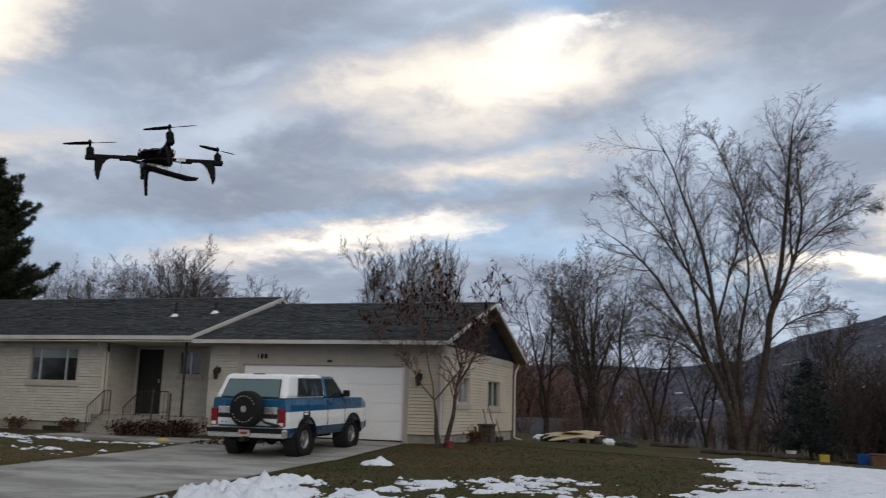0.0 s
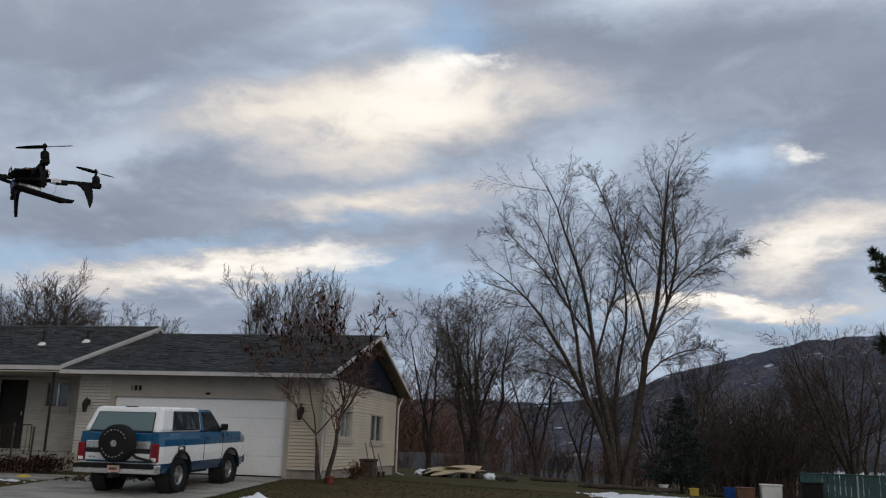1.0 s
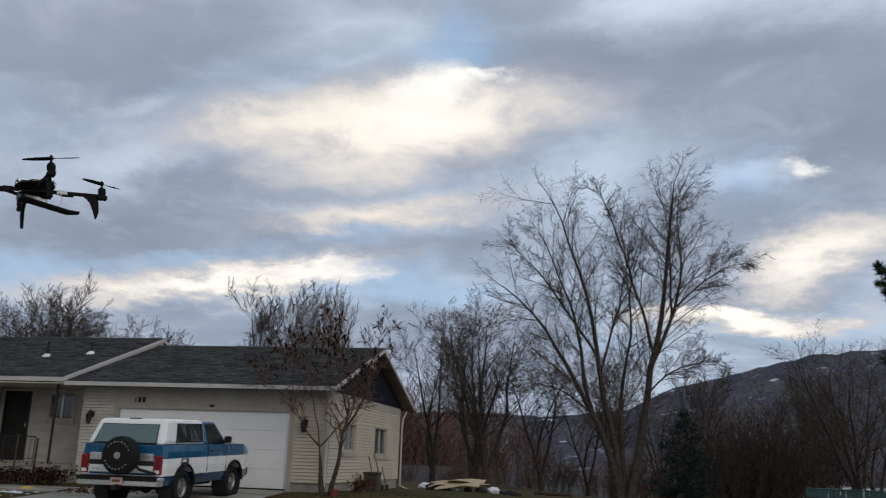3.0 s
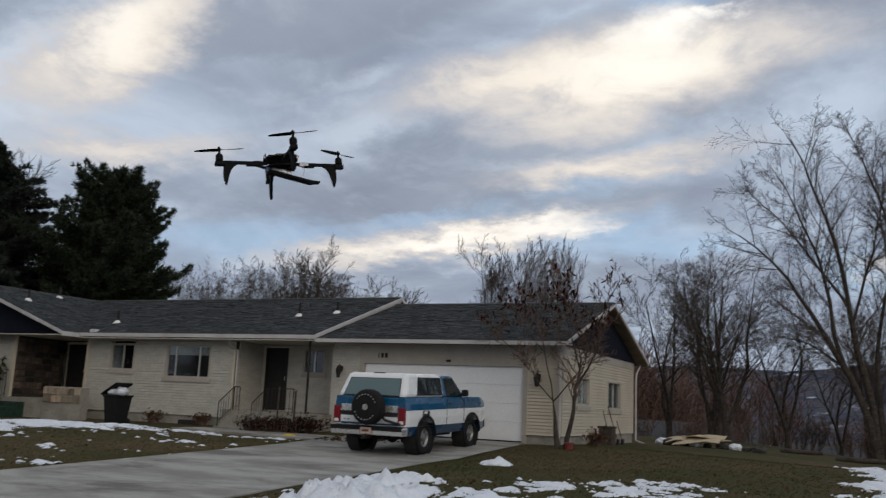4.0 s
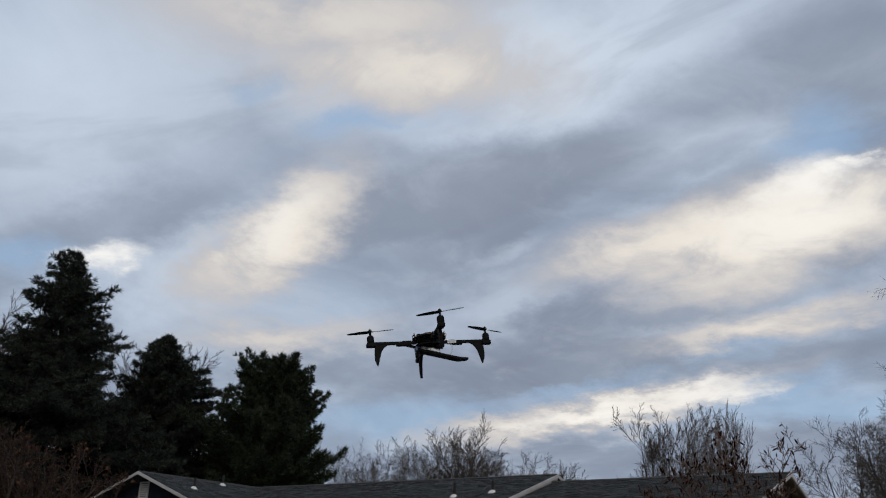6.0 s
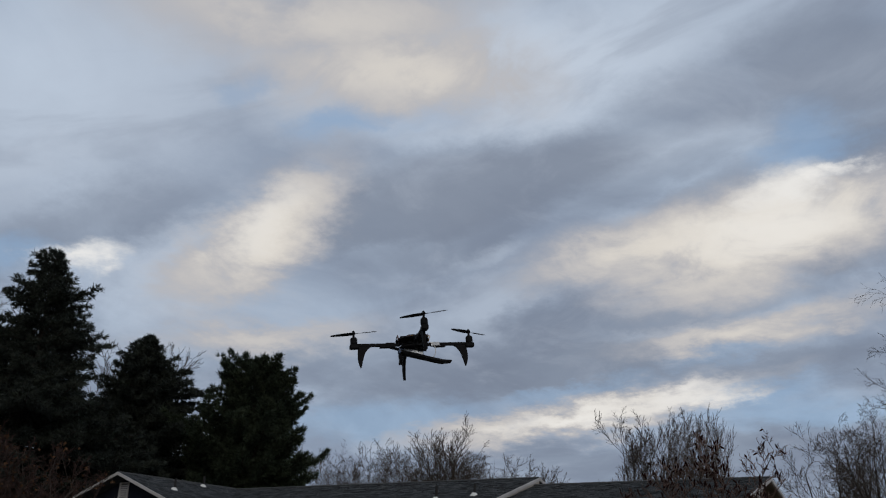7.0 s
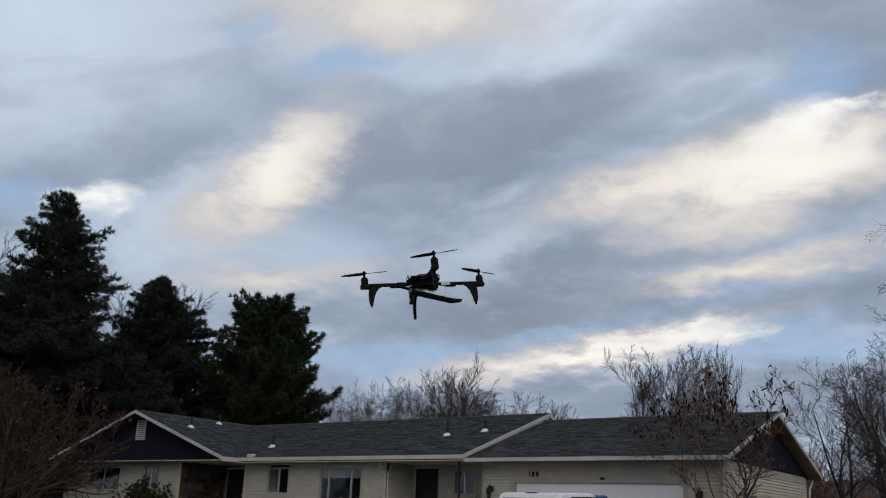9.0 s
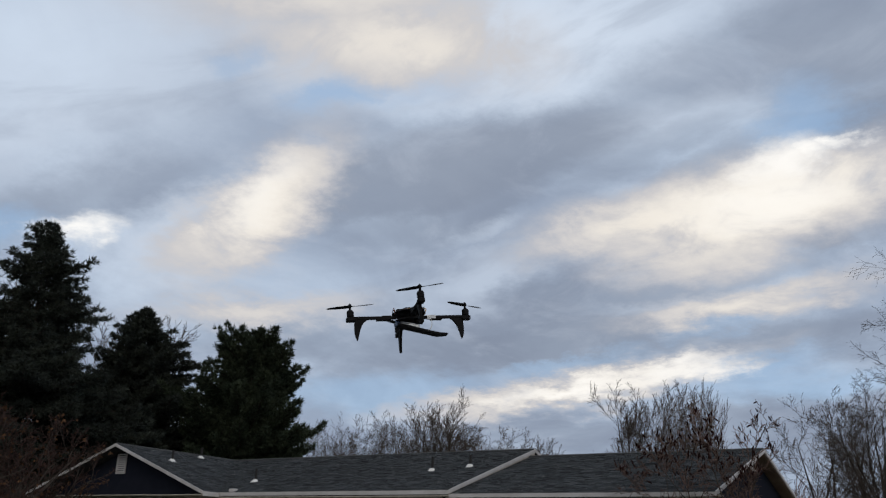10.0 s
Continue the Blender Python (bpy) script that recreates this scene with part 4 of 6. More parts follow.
# ---- trees ----
def sprout(geo, p, d, length, r, level, spec, rng, tips):
    """Grows one limb and, from it, its side limbs."""
    segs = spec["segs"][level]
    pts, rad = [p.copy()], [r]
    q, e = p.copy(), d.normalized()
    step = length / segs
    end = spec["end"][level]
    for i in range(segs):
        wob = Vector((rng.gauss(0, 1), rng.gauss(0, 1), rng.gauss(0, 0.6))) * spec["wobble"][level]
        e = (e + wob + Vector((0, 0, spec["lift"][level]))).normalized()
        q = q + e * step
        pts.append(q.copy())
        rad.append(max(r * (1 - (1 - end) * (i + 1) / segs), spec.get("thin", 0.006)))
    (geo[0] if level < 2 else geo[1]).tube(pts, rad, spec["sides"][level], caps=False)
    if level + 1 >= len(spec["segs"]):
        tips.append((pts[-1], e))
        return
    kids = spec["kids"][level]
    for k in range(kids):
        t = spec["from"][level] + (1 - spec["from"][level]) * (k + rng.random()) / kids
        i = min(int(t * segs), segs - 1)
        f = t * segs - i
        at = pts[i].lerp(pts[i + 1], f)
        axis = (pts[i + 1] - pts[i]).normalized()
        side = axis.orthogonal().normalized()
        side.rotate(Matrix.Rotation(rng.uniform(0, 2 * math.pi), 3, axis))
        ang = radians(rng.uniform(*spec["angle"][level]))
        kd = axis * math.cos(ang) + side * math.sin(ang)
        kl = length * rng.uniform(*spec["ratio"][level]) * (1 - spec["fall"] * t)
        kr = min((rad[i] + (rad[i + 1] - rad[i]) * f) * spec["thick"], rad[i])
        sprout(geo, at, kd, kl, kr, level + 1, spec, rng, tips)


BARE = dict(segs=[7, 6, 5, 4], kids=[13, 8, 6], wobble=[.06, .10, .13, .16], lift=[.04, .06, .05, .03], sides=[8, 6, 4, 3], end=[.12, .18, .25, .4],
            angle=[(22, 48), (25, 55), (25, 60)], ratio=[(.40, .62), (.38, .6), (.35, .6)], thick=.55, fall=.45, thin=.009)
BARE["from"] = [.22, .15, .1]


def bare_tree(name, label, stems, height, r, seed, spec=None, mat="bark", lean=0.25, category="tree", twig="twig", fork=0.3):
    """A leafless tree: stems, each (lean direction in degrees, lean amount, share of the height)."""
    rng = random.Random(seed)
    spec = dict(BARE, **(spec or {}))
    t = thing(name, (0, 0, 0), label, category)
    trunk, limbs, crown, tips = Geo(), Geo(), Geo(), []
    split = Vector((0, 0, height * fork * 0.25))
    trunk.tube([(0, 0, -0.3), (0, 0, 0.1), split * 0.6, split], [r * 1.5, r * 1.2, r, r * 0.95], 10)
    for a, amount, share in stems:
        d = Vector((math.cos(radians(a)) * amount, math.sin(radians(a)) * amount, 1))
        off = Vector((math.cos(radians(a)), math.sin(radians(a)), 0)) * r * 0.35
        sprout((limbs, crown), split * 0.7 + off, d, (height - split.z) * share * d.length * 0.93, r * 0.72, 0, spec, rng, tips)
    part("trunk", trunk, M[mat], t, smooth=True)
    part("branchwork", limbs, M[mat], t, "bare dark limbs", smooth=True, kind="stuff")
    part("crown", crown, M[twig], t, "bare brown branches and twigs", smooth=True, kind="stuff")
    return t, tips


def place(t, x, y, scale=1.0, turn=0.0, z=None):
    base = ground_z(x, y) if z is None else z
    t.matrix_basis = pose(x, y, base, 0, 0, turn) @ Matrix.Diagonal((scale, scale, scale, 1))
    return t


def again(t, x, y, scale, turn, z=None):
    base = ground_z(x, y) if z is None else z
    c = copy_thing(t, pose(x, y, base, 0, 0, turn))
    c.scale = (scale, scale, scale)
    return c


def limbed_tree(name, label, limbs, seed, spec, mat="bark", twig="twig", flare=1.35):
    """A tree of curved limbs, each (parent limb or -1, share along it, bearing, lean at start, lean at end, length, radius), with side shoots."""
    rng = random.Random(seed)
    t = thing(name, (0, 0, 0), label, "tree")
    crown, tips, made = Geo(), [], []
    for parent, share, bearing, lean0, lean1, length, r in limbs:
        segs = 12
        if parent < 0:
            p = Vector((math.cos(radians(bearing)) * r * .8, math.sin(radians(bearing)) * r * .8, -.25))
        else:
            pts0, rad0 = made[parent]
            i = min(int(share * segs), segs - 1)
            p = pts0[i].lerp(pts0[i + 1], share * segs - i)
            r = min(r, rad0[i])
        pts, rad = [p.copy()], [r * (flare if parent < 0 else 1)]
        drift_x = drift_y = 0.0
        for k in range(segs):
            f = (k + .5) / segs
            lean = radians(lean0 + (lean1 - lean0) * f)
            drift_x, drift_y = drift_x * .7 + rng.gauss(0, .07), drift_y * .7 + rng.gauss(0, .07)
            d = Vector((math.cos(radians(bearing)) * math.sin(lean) + drift_x, math.sin(radians(bearing)) * math.sin(lean) + drift_y, math.cos(lean)))
            p = p + d.normalized() * length / segs
            pts.append(p.copy())
            rad.append(max(r * (1 - .86 * ((k + 1) / segs) ** 1.1), spec["thin"] * 1.5))
        made.append((pts, rad))
        stem = parent < 0
        part("trunk" if stem else "limb", Geo().tube(pts, rad, 8 if stem else 6, caps=False), M[mat], t, smooth=True)
        for k in range(0 if stem and length < 2 else spec["shoots"]):
            s = spec["start"] + (1 - spec["start"]) * (k + rng.random()) / spec["shoots"]
            i = min(int(s * segs), segs - 1)
            at = pts[i].lerp(pts[i + 1], s * segs - i)
            axis = (pts[i + 1] - pts[i]).normalized()
            side = axis.orthogonal().normalized()
            side.rotate(Matrix.Rotation(rng.uniform(0, 2 * math.pi), 3, axis))
            ang = radians(rng.uniform(*spec["open"]))
            ln = max(length, spec["floor"]) * rng.uniform(*spec["reach"]) * (1.1 - .55 * s)
            sprout((crown, crown), at, axis * math.cos(ang) + side * math.sin(ang), ln, min(rad[i] * .5, spec["stout"]), 0, spec, rng, tips)
        tips.append((pts[-1], (pts[-1] - pts[-2]).normalized()))
    part("crown", crown, M[twig], t, "bare brown branches and twigs", smooth=True, kind="stuff")
    return t, tips


# the great spreading tree behind the lawn
SPREADING = dict(shoots=22, start=.26, open=(20, 55), reach=(.18, .40), floor=6.0, stout=.026, segs=[6, 5, 4], kids=[10, 7], wobble=[.08, .12, .15], lift=[.025, -.01, -.05],
                 sides=[5, 3, 3], end=[.25, .3, .5], angle=[(22, 50), (25, 60)], ratio=[(.32, .55), (.35, .6)], thick=.55, fall=.4, thin=.0052)
SPREADING["from"] = [.15, .12]
big, _ = limbed_tree("bare_tree", "tall leafless tree with many spreading pale stems",
                     [(-1, 0, 180, 5, 54, 11.4, .17), (0, .36, 172, 10, 26, 9.0, .10), (-1, 0, 170, 1, 17, 14.6, .16), (-1, 0, 10, 7, -3, 14.7, .20), (3, .42, 4, 22, 9, 8.2, .10),
                      (4, .36, 0, 38, 70, 3.8, .05), (3, .46, 178, 12, 20, 8.2, .08), (3, .34, -4, 36, 88, 3.2, .05), (0, .36, 184, 44, 92, 3.6, .05), (2, .45, 170, 26, 44, 7.0, .07),
                      (-1, 0, 95, 5, 13, 12.2, .13), (2, .40, 10, 14, 4, 6.4, .07), (4, .30, 20, 5, 0, 5.6, .06)], 11, SPREADING)
place(big, 0.92, 40, 1.0)
mid, _ = bare_tree("bare_tree", "leafless tree with crooked dark limbs", [(165, .42, 1.0), (80, .1, 1.0), (10, .3, .95), (250, .25, .8)], 10.2, 0.20, 21,
                   dict(kids=[13, 8, 6], wobble=[.11, .14, .16, .18], thin=.008, thick=.42, angle=[(28, 62), (28, 62), (25, 60)]), fork=0.55)
place(mid, -5.65, 43.5, .84)
mid2, _ = bare_tree("bare_tree", "slender leafless tree with dark trunk", [(20, .22, 1.0), (140, .25, .95), (260, .2, .9)], 9.0, 0.15, 22,
                    dict(kids=[12, 8, 6], wobble=[.10, .13, .16, .18], thin=.008, thick=.42, angle=[(28, 62), (28, 62), (25, 60)]), fork=0.45)
place(mid2, -3.2, 47, .86)
upright, _ = bare_tree("bare_tree", "slim leafless tree with upswept branches", [(40, .10, 1.0), (170, .16, .95), (280, .14, .9)], 12.5, 0.2, 31,
                       dict(kids=[18, 10, 6], wobble=[.03, .05, .07, .09], lift=[.03, .05, .04, .03], angle=[(24, 46), (20, 45), (20, 48)], thick=.45, thin=.011), fork=0.4)
place(upright, -21.6, 55, .95)
broom, _ = bare_tree("bare_tree", "dense leafless poplar with upright shoots", [(a, .10, rr) for a, rr in ((0, 1), (60, .95), (120, 1), (190, .97), (250, .9), (310, 1))], 10.5, 0.16, 41,
                     dict(kids=[26, 10], segs=[7, 5, 4], lift=[.05, .14, .1], angle=[(10, 26), (10, 28)], sides=[5, 3, 3], ratio=[(.28, .5), (.3, .5)], thick=.4, thin=.008), fork=0.2, mat="bark_pale")
place(broom, -15.3, 47.5, .93)
for t, x, y, s, turn, z in ((upright, -43, 62, .96, 40, None), (mid, -49, 60, 1.12, 100, None), (mid2, -46.5, 61, 1.3, 10, None), (upright, -40.5, 60, 1.05, 150, None), (mid, -53, 62, 1.05, 200, None),
                            (mid2, -37.5, 63, 1.25, 300, None), (mid2, -34, 70, 1.0, 60, None), (mid, -50.5, 58, 1.1, 290, None), (mid2, -56, 60, 1.35, 190, None),
                            (broom, -17.1, 50, .92, 90, None), (mid2, -9.5, 50, 1.05, 70, None), (mid, -7.6, 54, 1.0, 140, None), (mid2, -6.7, 46, .9, 220, None),
                            (upright, 6.5, 62, .72, 10, None), (mid2, 10.5, 58, .82, 90, None), (upright, 13.5, 60, .7, 200, None), (mid, 11.8, 45, .78, 30, None), (mid2, 14.5, 52, .9, 0, None),
                            (upright, 0.5, 58, .7, 300, None), (mid, -44.5, 66, 1.2, 20, None), (mid2, -41.5, 64, 1.4, 130, None), (mid, -38.8, 67, 1.1, 250, None), (mid2, -48.5, 64, 1.45, 330, None), (mid2, -52, 66, 1.5, 80, None), (upright, -35.6, 66, .9, 75, None), (mid2, -1.0, 60, .9, 10, None), (mid, 4.2, 66, .8, 77, None), (upright, -53, 38, 1.22, 10, None), (upright, -60, 32, 1.42, 100, None)):
    again(t, x, y, s, turn, z)


def thicket(name, label, spots, seed, mat="twig_red", height=3.0, stems=26, spread=1.6):
    """A dense clump of thin bare shoots."""
    rng = random.Random(seed)
    t = thing(name, (0, 0, 0), label, "bush")
    tips = []
    spec = dict(segs=[5, 4, 3], kids=[7, 4], wobble=[.09, .14, .18], lift=[.05, .04, .02], sides=[4, 3, 3], end=[.3, .4, .5], angle=[(15, 45), (20, 55)],
                ratio=[(.4, .65), (.4, .6)], thick=.6, fall=.4, thin=.010)
    spec["from"] = [.2, .15]
    for _ in range(stems):
        a, s = rng.uniform(0, 2 * math.pi), rng.random() ** .5 * spread
        d = Vector((math.cos(a) * s * .22, math.sin(a) * s * .22, 1))
        g = Geo()
        sprout((g, g), Vector((math.cos(a) * s, math.sin(a) * s, -0.1)), d, height * rng.uniform(.6, 1.1), .028, 0, spec, rng, tips)
        part("stem", g, M[mat], t)
    place(t, *spots[0])
    for x, y, s, turn in spots[1:]:
        again(t, x, y, s, turn)
    return t


def clumps(seed, rows):
    """Scattered places (x, y, scale, turn): each row gives a count, a span of bearings, of distances and of scales."""
    rng = random.Random(seed)
    out = []
    for n, (a0, a1), (d0, d1), (s0, s1) in rows:
        for i in range(n):
            yaw, dist = a0 + (a1 - a0) * (i + rng.random()) / n, rng.uniform(d0, d1)
            out.append((-math.sin(radians(yaw)) * dist, math.cos(radians(yaw)) * dist, rng.uniform(s0, s1), rng.uniform(0, 360)))
    return out


thicket("thicket", "tangled red-brown leafless brush", [(-17.5, 81, 1.0, 0)] + clumps(5, [(5, (8.5, 15), (80, 88), (2.4, 3.2)), (15, (-13, 15), (54, 72), (.75, 1.25))]), 7)
thicket("thicket", "tall grey-brown leafless brush", [(6.4, 47, 1.0, 0)] + clumps(6, [(8, (-5.6, -12.6), (47, 56), (0.9, 1.5)), (3, (-14, -20), (54, 62), (.6, .9)), (3, (-3, 8), (60, 70), (.4, .6))]), 8, "twig", 3.4)


def conifer(name, label, height, radius, seed, mat, bare=0.06, droop=0.25, tip_up=0.25, boughs=210, tuft=0.34, width=0.03, per=12, round_top=0.0, gaps=0.25, slim=1.7, layers=0.0, category="tree"):
    """Trunk, tapering whorls of boughs, and tufts of needles along each bough and its side shoots."""
    rng = random.Random(seed)
    t = thing(name, (0, 0, 0), label, category)
    part("trunk", Geo().tube([(0, 0, -0.4), (0, 0, height * 0.4), (0.1, 0, height * 0.75), (0.05, 0, height * 0.99)], [height * .022, height * .016, height * .009, .02], 9), M["bark"], t, smooth=True)
    wood, cs, ds = Geo(), [], []
    lobes = [rng.uniform(0.75, 1.2) for _ in range(9)]
    for i in range(boughs):
        u = bare + (1 - bare) * ((i + rng.random()) / boughs) ** 1.15
        a = i * 2.39996 + rng.uniform(-.4, .4)
        if round_top:
            prof = math.sqrt(max(1 - (max(u - .5, 0) / .51) ** 2, .02)) * (0.8 + 0.2 * math.sin(math.pi * min(u * 1.3, 1)))
        else:
            prof = min((1 - u) * slim, 1) ** 0.8 * (1 - .12 * u) + 0.03
        lobe = lobes[int((a / (2 * math.pi) % 1) * 9)] * (0.9 + 0.2 * math.sin(u * 17 + a))
        ln = radius * prof * lobe * rng.uniform(.72, 1.12)
        if layers:
            ln *= .62 + .5 * abs(math.sin(u * math.pi * layers + .5 * math.sin(a)))
        rise = rng.uniform(-.12, .12) + (0.55 * u if round_top else 0.15 * u)
        p = Vector((0, 0, u * height))
        d = Vector((math.cos(a), math.sin(a), rise))
        pts, segs = [p.copy()], 6
        for k in range(segs):
            f = (k + 1) / segs
            d.z += (-droop * (1 - f) + tip_up * f) * 0.35
            p = p + d.normalized() * ln / segs
            pts.append(p.copy())
        wood.tube(pts, [max(.035 * ln / 2 * (1 - k / (segs + 1)), .006) for k in range(segs + 1)], 3, caps=False)
        n = max(int(ln / 0.16), 3)
        for k in range(n):
            f = 0.18 + 0.82 * (k + rng.random()) / n
            if rng.random() < gaps * (1 - f):
                continue
            j = min(int(f * segs), segs - 1)
            at = pts[j].lerp(pts[j + 1], f * segs - j)
            fwd = (pts[j + 1] - pts[j]).normalized()
            for s in (-1, 0, 1):
                sl = ln * 0.30 * (1.05 - f) * rng.uniform(.4, 1.1) * abs(s)
                side = Vector((-fwd.y, fwd.x, 0)) * s
                m = max(int(sl / 0.22), 0) + 1
                for q in range(m):
                    c = at + (side * 0.9 + fwd * 0.5) * sl * (q + 1) / m + Vector((rng.gauss(0, .06), rng.gauss(0, .06), rng.gauss(0, .07) - 0.06 * sl))
                    cs.append(c)
                    ds.append(fwd + side * 0.8 + Vector((0, 0, .15)))
    part("bough_wood", wood, M["bark"], t, kind="stuff")
    blades("needles", M[mat], [tuple(c) for c in cs], [tuple(d) for d in ds], per, tuft, width, 0.55, seed, t, "dark evergreen needles", "stuff")
    return t


pine, = (conifer("pine_tree", "broad dark green pine with rounded crown", 13.8, 5.0, 51, "needle_green", bare=.10, droop=.15, tip_up=.5, boughs=300, tuft=.34, width=.022, per=15, gaps=.4, round_top=1),)
place(pine, -40.5, 38.3)
spruce = conifer("spruce_tree", "tall dark spruce with drooping boughs", 17.6, 8.0, 52, "needle", boughs=480, tuft=.30, width=.02, per=12, gaps=.55, droop=.42, tip_up=.42, slim=1.2, layers=9)
place(spruce, -43.5, 25.2)
spruce2 = conifer("spruce_tree", "dense dark spruce behind the house", 15.8, 6.2, 53, "needle", boughs=430, tuft=.30, width=.024, per=13, droop=.2, slim=2.1, layers=11)
place(spruce2, -47.6, 35.2)
pine2 = conifer("pine_tree", "dark pine with upswept needle tufts", 11.5, 4.1, 54, "needle_green", bare=.36, droop=.1, tip_up=.55, boughs=190, tuft=.30, width=.016, per=16, round_top=1, gaps=.5)
place(pine2, 14.1, 35.2)
blue = conifer("spruce_tree", "small blue-green spruce behind the lawn", 4.5, 1.6, 55, "needle_blue", bare=.10, boughs=84, tuft=.22, width=.02, per=9, gaps=.6)
place(blue, 3.8, 43.5)
again(spruce, -52, 20, 1.0, 120)


# ---- distance ----
def hill(name, label, dist, profile, seed, mat):
    """A far wooded ridge with slopes; profile: yaw and height over the eye per unit of distance."""
    g = Geo()
    n = 140
    a0, a1 = profile[0][0], profile[-1][0]
    depth = [0.62, 0.72, 0.82, 0.92, 1.0, 1.1]
    for j, f in enumerate(depth):
        for i in range(n + 1):
            a = a0 + (a1 - a0) * i / n
            for (p, hp), (q, hq) in zip(profile, profile[1:]):
                if min(p, q) <= a <= max(p, q):
                    h = hp + (hq - hp) * (a - p) / (q - p)
                    break
            rel = [0.0, 0.22, 0.52, 0.8, 1.0, 0.6][j]
            z = h * dist * rel - 26 * (1 - rel) + (noise.noise((a * 0.9, f * 7, seed)) * 0.025 + noise.noise((a * 4, f * 9, seed)) * 0.014) * h * dist * (rel + 0.05)
            g.v.append((-math.sin(radians(a)) * dist * f, math.cos(radians(a)) * dist * f, z))
    for j in range(len(depth) - 1):
        for i in range(n):
            k = j * (n + 1) + i
            g.f.append((k, k + 1, k + n + 2, k + n + 1))
    tagged(g.make(name, mat, label=label, smooth=True, kind="structure"), category="hill")


# both ridges carry the air's haze in their blue-grey material
hill("backdrop_hill", "dark wooded hillside with snow streaks, haze in its colour", 1900, [(17, .0), (9, .022), (3.5, .05), (-1.5, .060), (-4.3, .084), (-9.5, .106), (-12.2, .119), (-15, .123), (-21, .128), (-40, .11)], 1.0, M["hill"])
hill("backdrop_mountain", "far mountains under cloud, coloured haze blue", 3600, [(70, .03), (40, .04), (20, .045), (10, .052), (4, .05), (-2, .03)], 2.0, M["hill"])


# ---- planting round the house ----
SUMAC = dict(shoots=11, start=.40, open=(30, 66), reach=(.24, .46), floor=1.9, stout=.02, segs=[5, 4, 3], kids=[5, 3], wobble=[.14, .16, .18], lift=[.07, .08, .08],
             sides=[5, 4, 3], end=[.5, .6, .6], angle=[(28, 58), (28, 60)], ratio=[(.4, .62), (.4, .6)], thick=.7, fall=.3, thin=.006)
SUMAC["from"] = [.3, .3]
sumac, tips = limbed_tree("sumac_tree", "small crooked leafless tree with dark withered seed heads",
                          [(-1, 0, 190, 3, 6, 1.5, .095), (0, .97, 182, 42, 26, 1.5, .055), (0, .99, 150, 4, 10, 2.4, .05), (0, .95, 5, 48, -6, 2.4, .066), (-1, 0, 20, 15, 0, 3.0, .075), (4, .62, 0, 34, 26, 1.9, .035),
                           (1, .9, 184, 60, 40, 1.3, .028), (1, .92, 120, 14, 8, 1.6, .03), (3, .6, 250, 34, 24, 1.6, .03), (4, .75, 176, 18, 8, 1.9, .03), (4, .55, 80, 34, 24, 1.8, .03), (2, .5, 200, 40, 28, 1.5, .028),
                           (3, .7, 10, 22, 14, 1.9, .03), (2, .7, 20, 22, 12, 1.7, .028)],
                          61, SUMAC, twig="twig_red", flare=1.2)
seed = Geo().lathe([(0, 0), (.016, .03), (.026, .085), (.020, .14), (0, .185)], (0, 0, 0), "z", 6).make("seed_head", M["leaf_dark"], sumac, "dark red withered seed head", smooth=True)
rng = random.Random(9)
rng.shuffle(tips)
for i, (p, d) in enumerate([q for q in tips if q[0].z > 2.9][:290]):
    head = seed if i == 0 else new("seed_head", seed.data)
    up = Vector((d.x * .5 + rng.gauss(0, .15), d.y * .5 + rng.gauss(0, .15), rng.choice((.8, .8, .8, -.3)))).normalized()
    k = rng.uniform(.55, .95)
    head.parent, head.matrix_parent_inverse = sumac, Matrix.Identity(4)
    head.matrix_basis = Matrix.Translation(p) @ up.to_track_quat("Z", "Y").to_matrix().to_4x4() @ Matrix.Diagonal((k, k, k, 1))
place(sumac, -6.85, 21.9, 1.02)

crab, tips = bare_tree("ornamental_tree", "twiggy red-brown ornamental tree with dry leaves", [(a, .5, .9) for a in (0, 60, 120, 185, 240, 300)] + [(30, .15, 1.0), (200, .12, 1.0)], 4.1, 0.13, 71,
                       dict(kids=[10, 7, 5], wobble=[.12, .16, .18, .2], angle=[(30, 65), (30, 65), (25, 60)], thin=.008), twig="twig_dark", fork=0.3)
rng = random.Random(10)
dry = [t for t in tips if rng.random() < 0.12]
blades("dry_foliage", M["leaf_dry"], [tuple(p) for p, d in dry], [(d.x, d.y, -.4) for p, d in dry], 4, .09, .03, .7, 72, crab, "clinging rust-brown leaves", "stuff")
place(crab, -28.2, 16.0, 1.25)
again(crab, -30.4, 16.2, 1.3, 130)
again(crab, -27.4, 13.2, .8, 250)


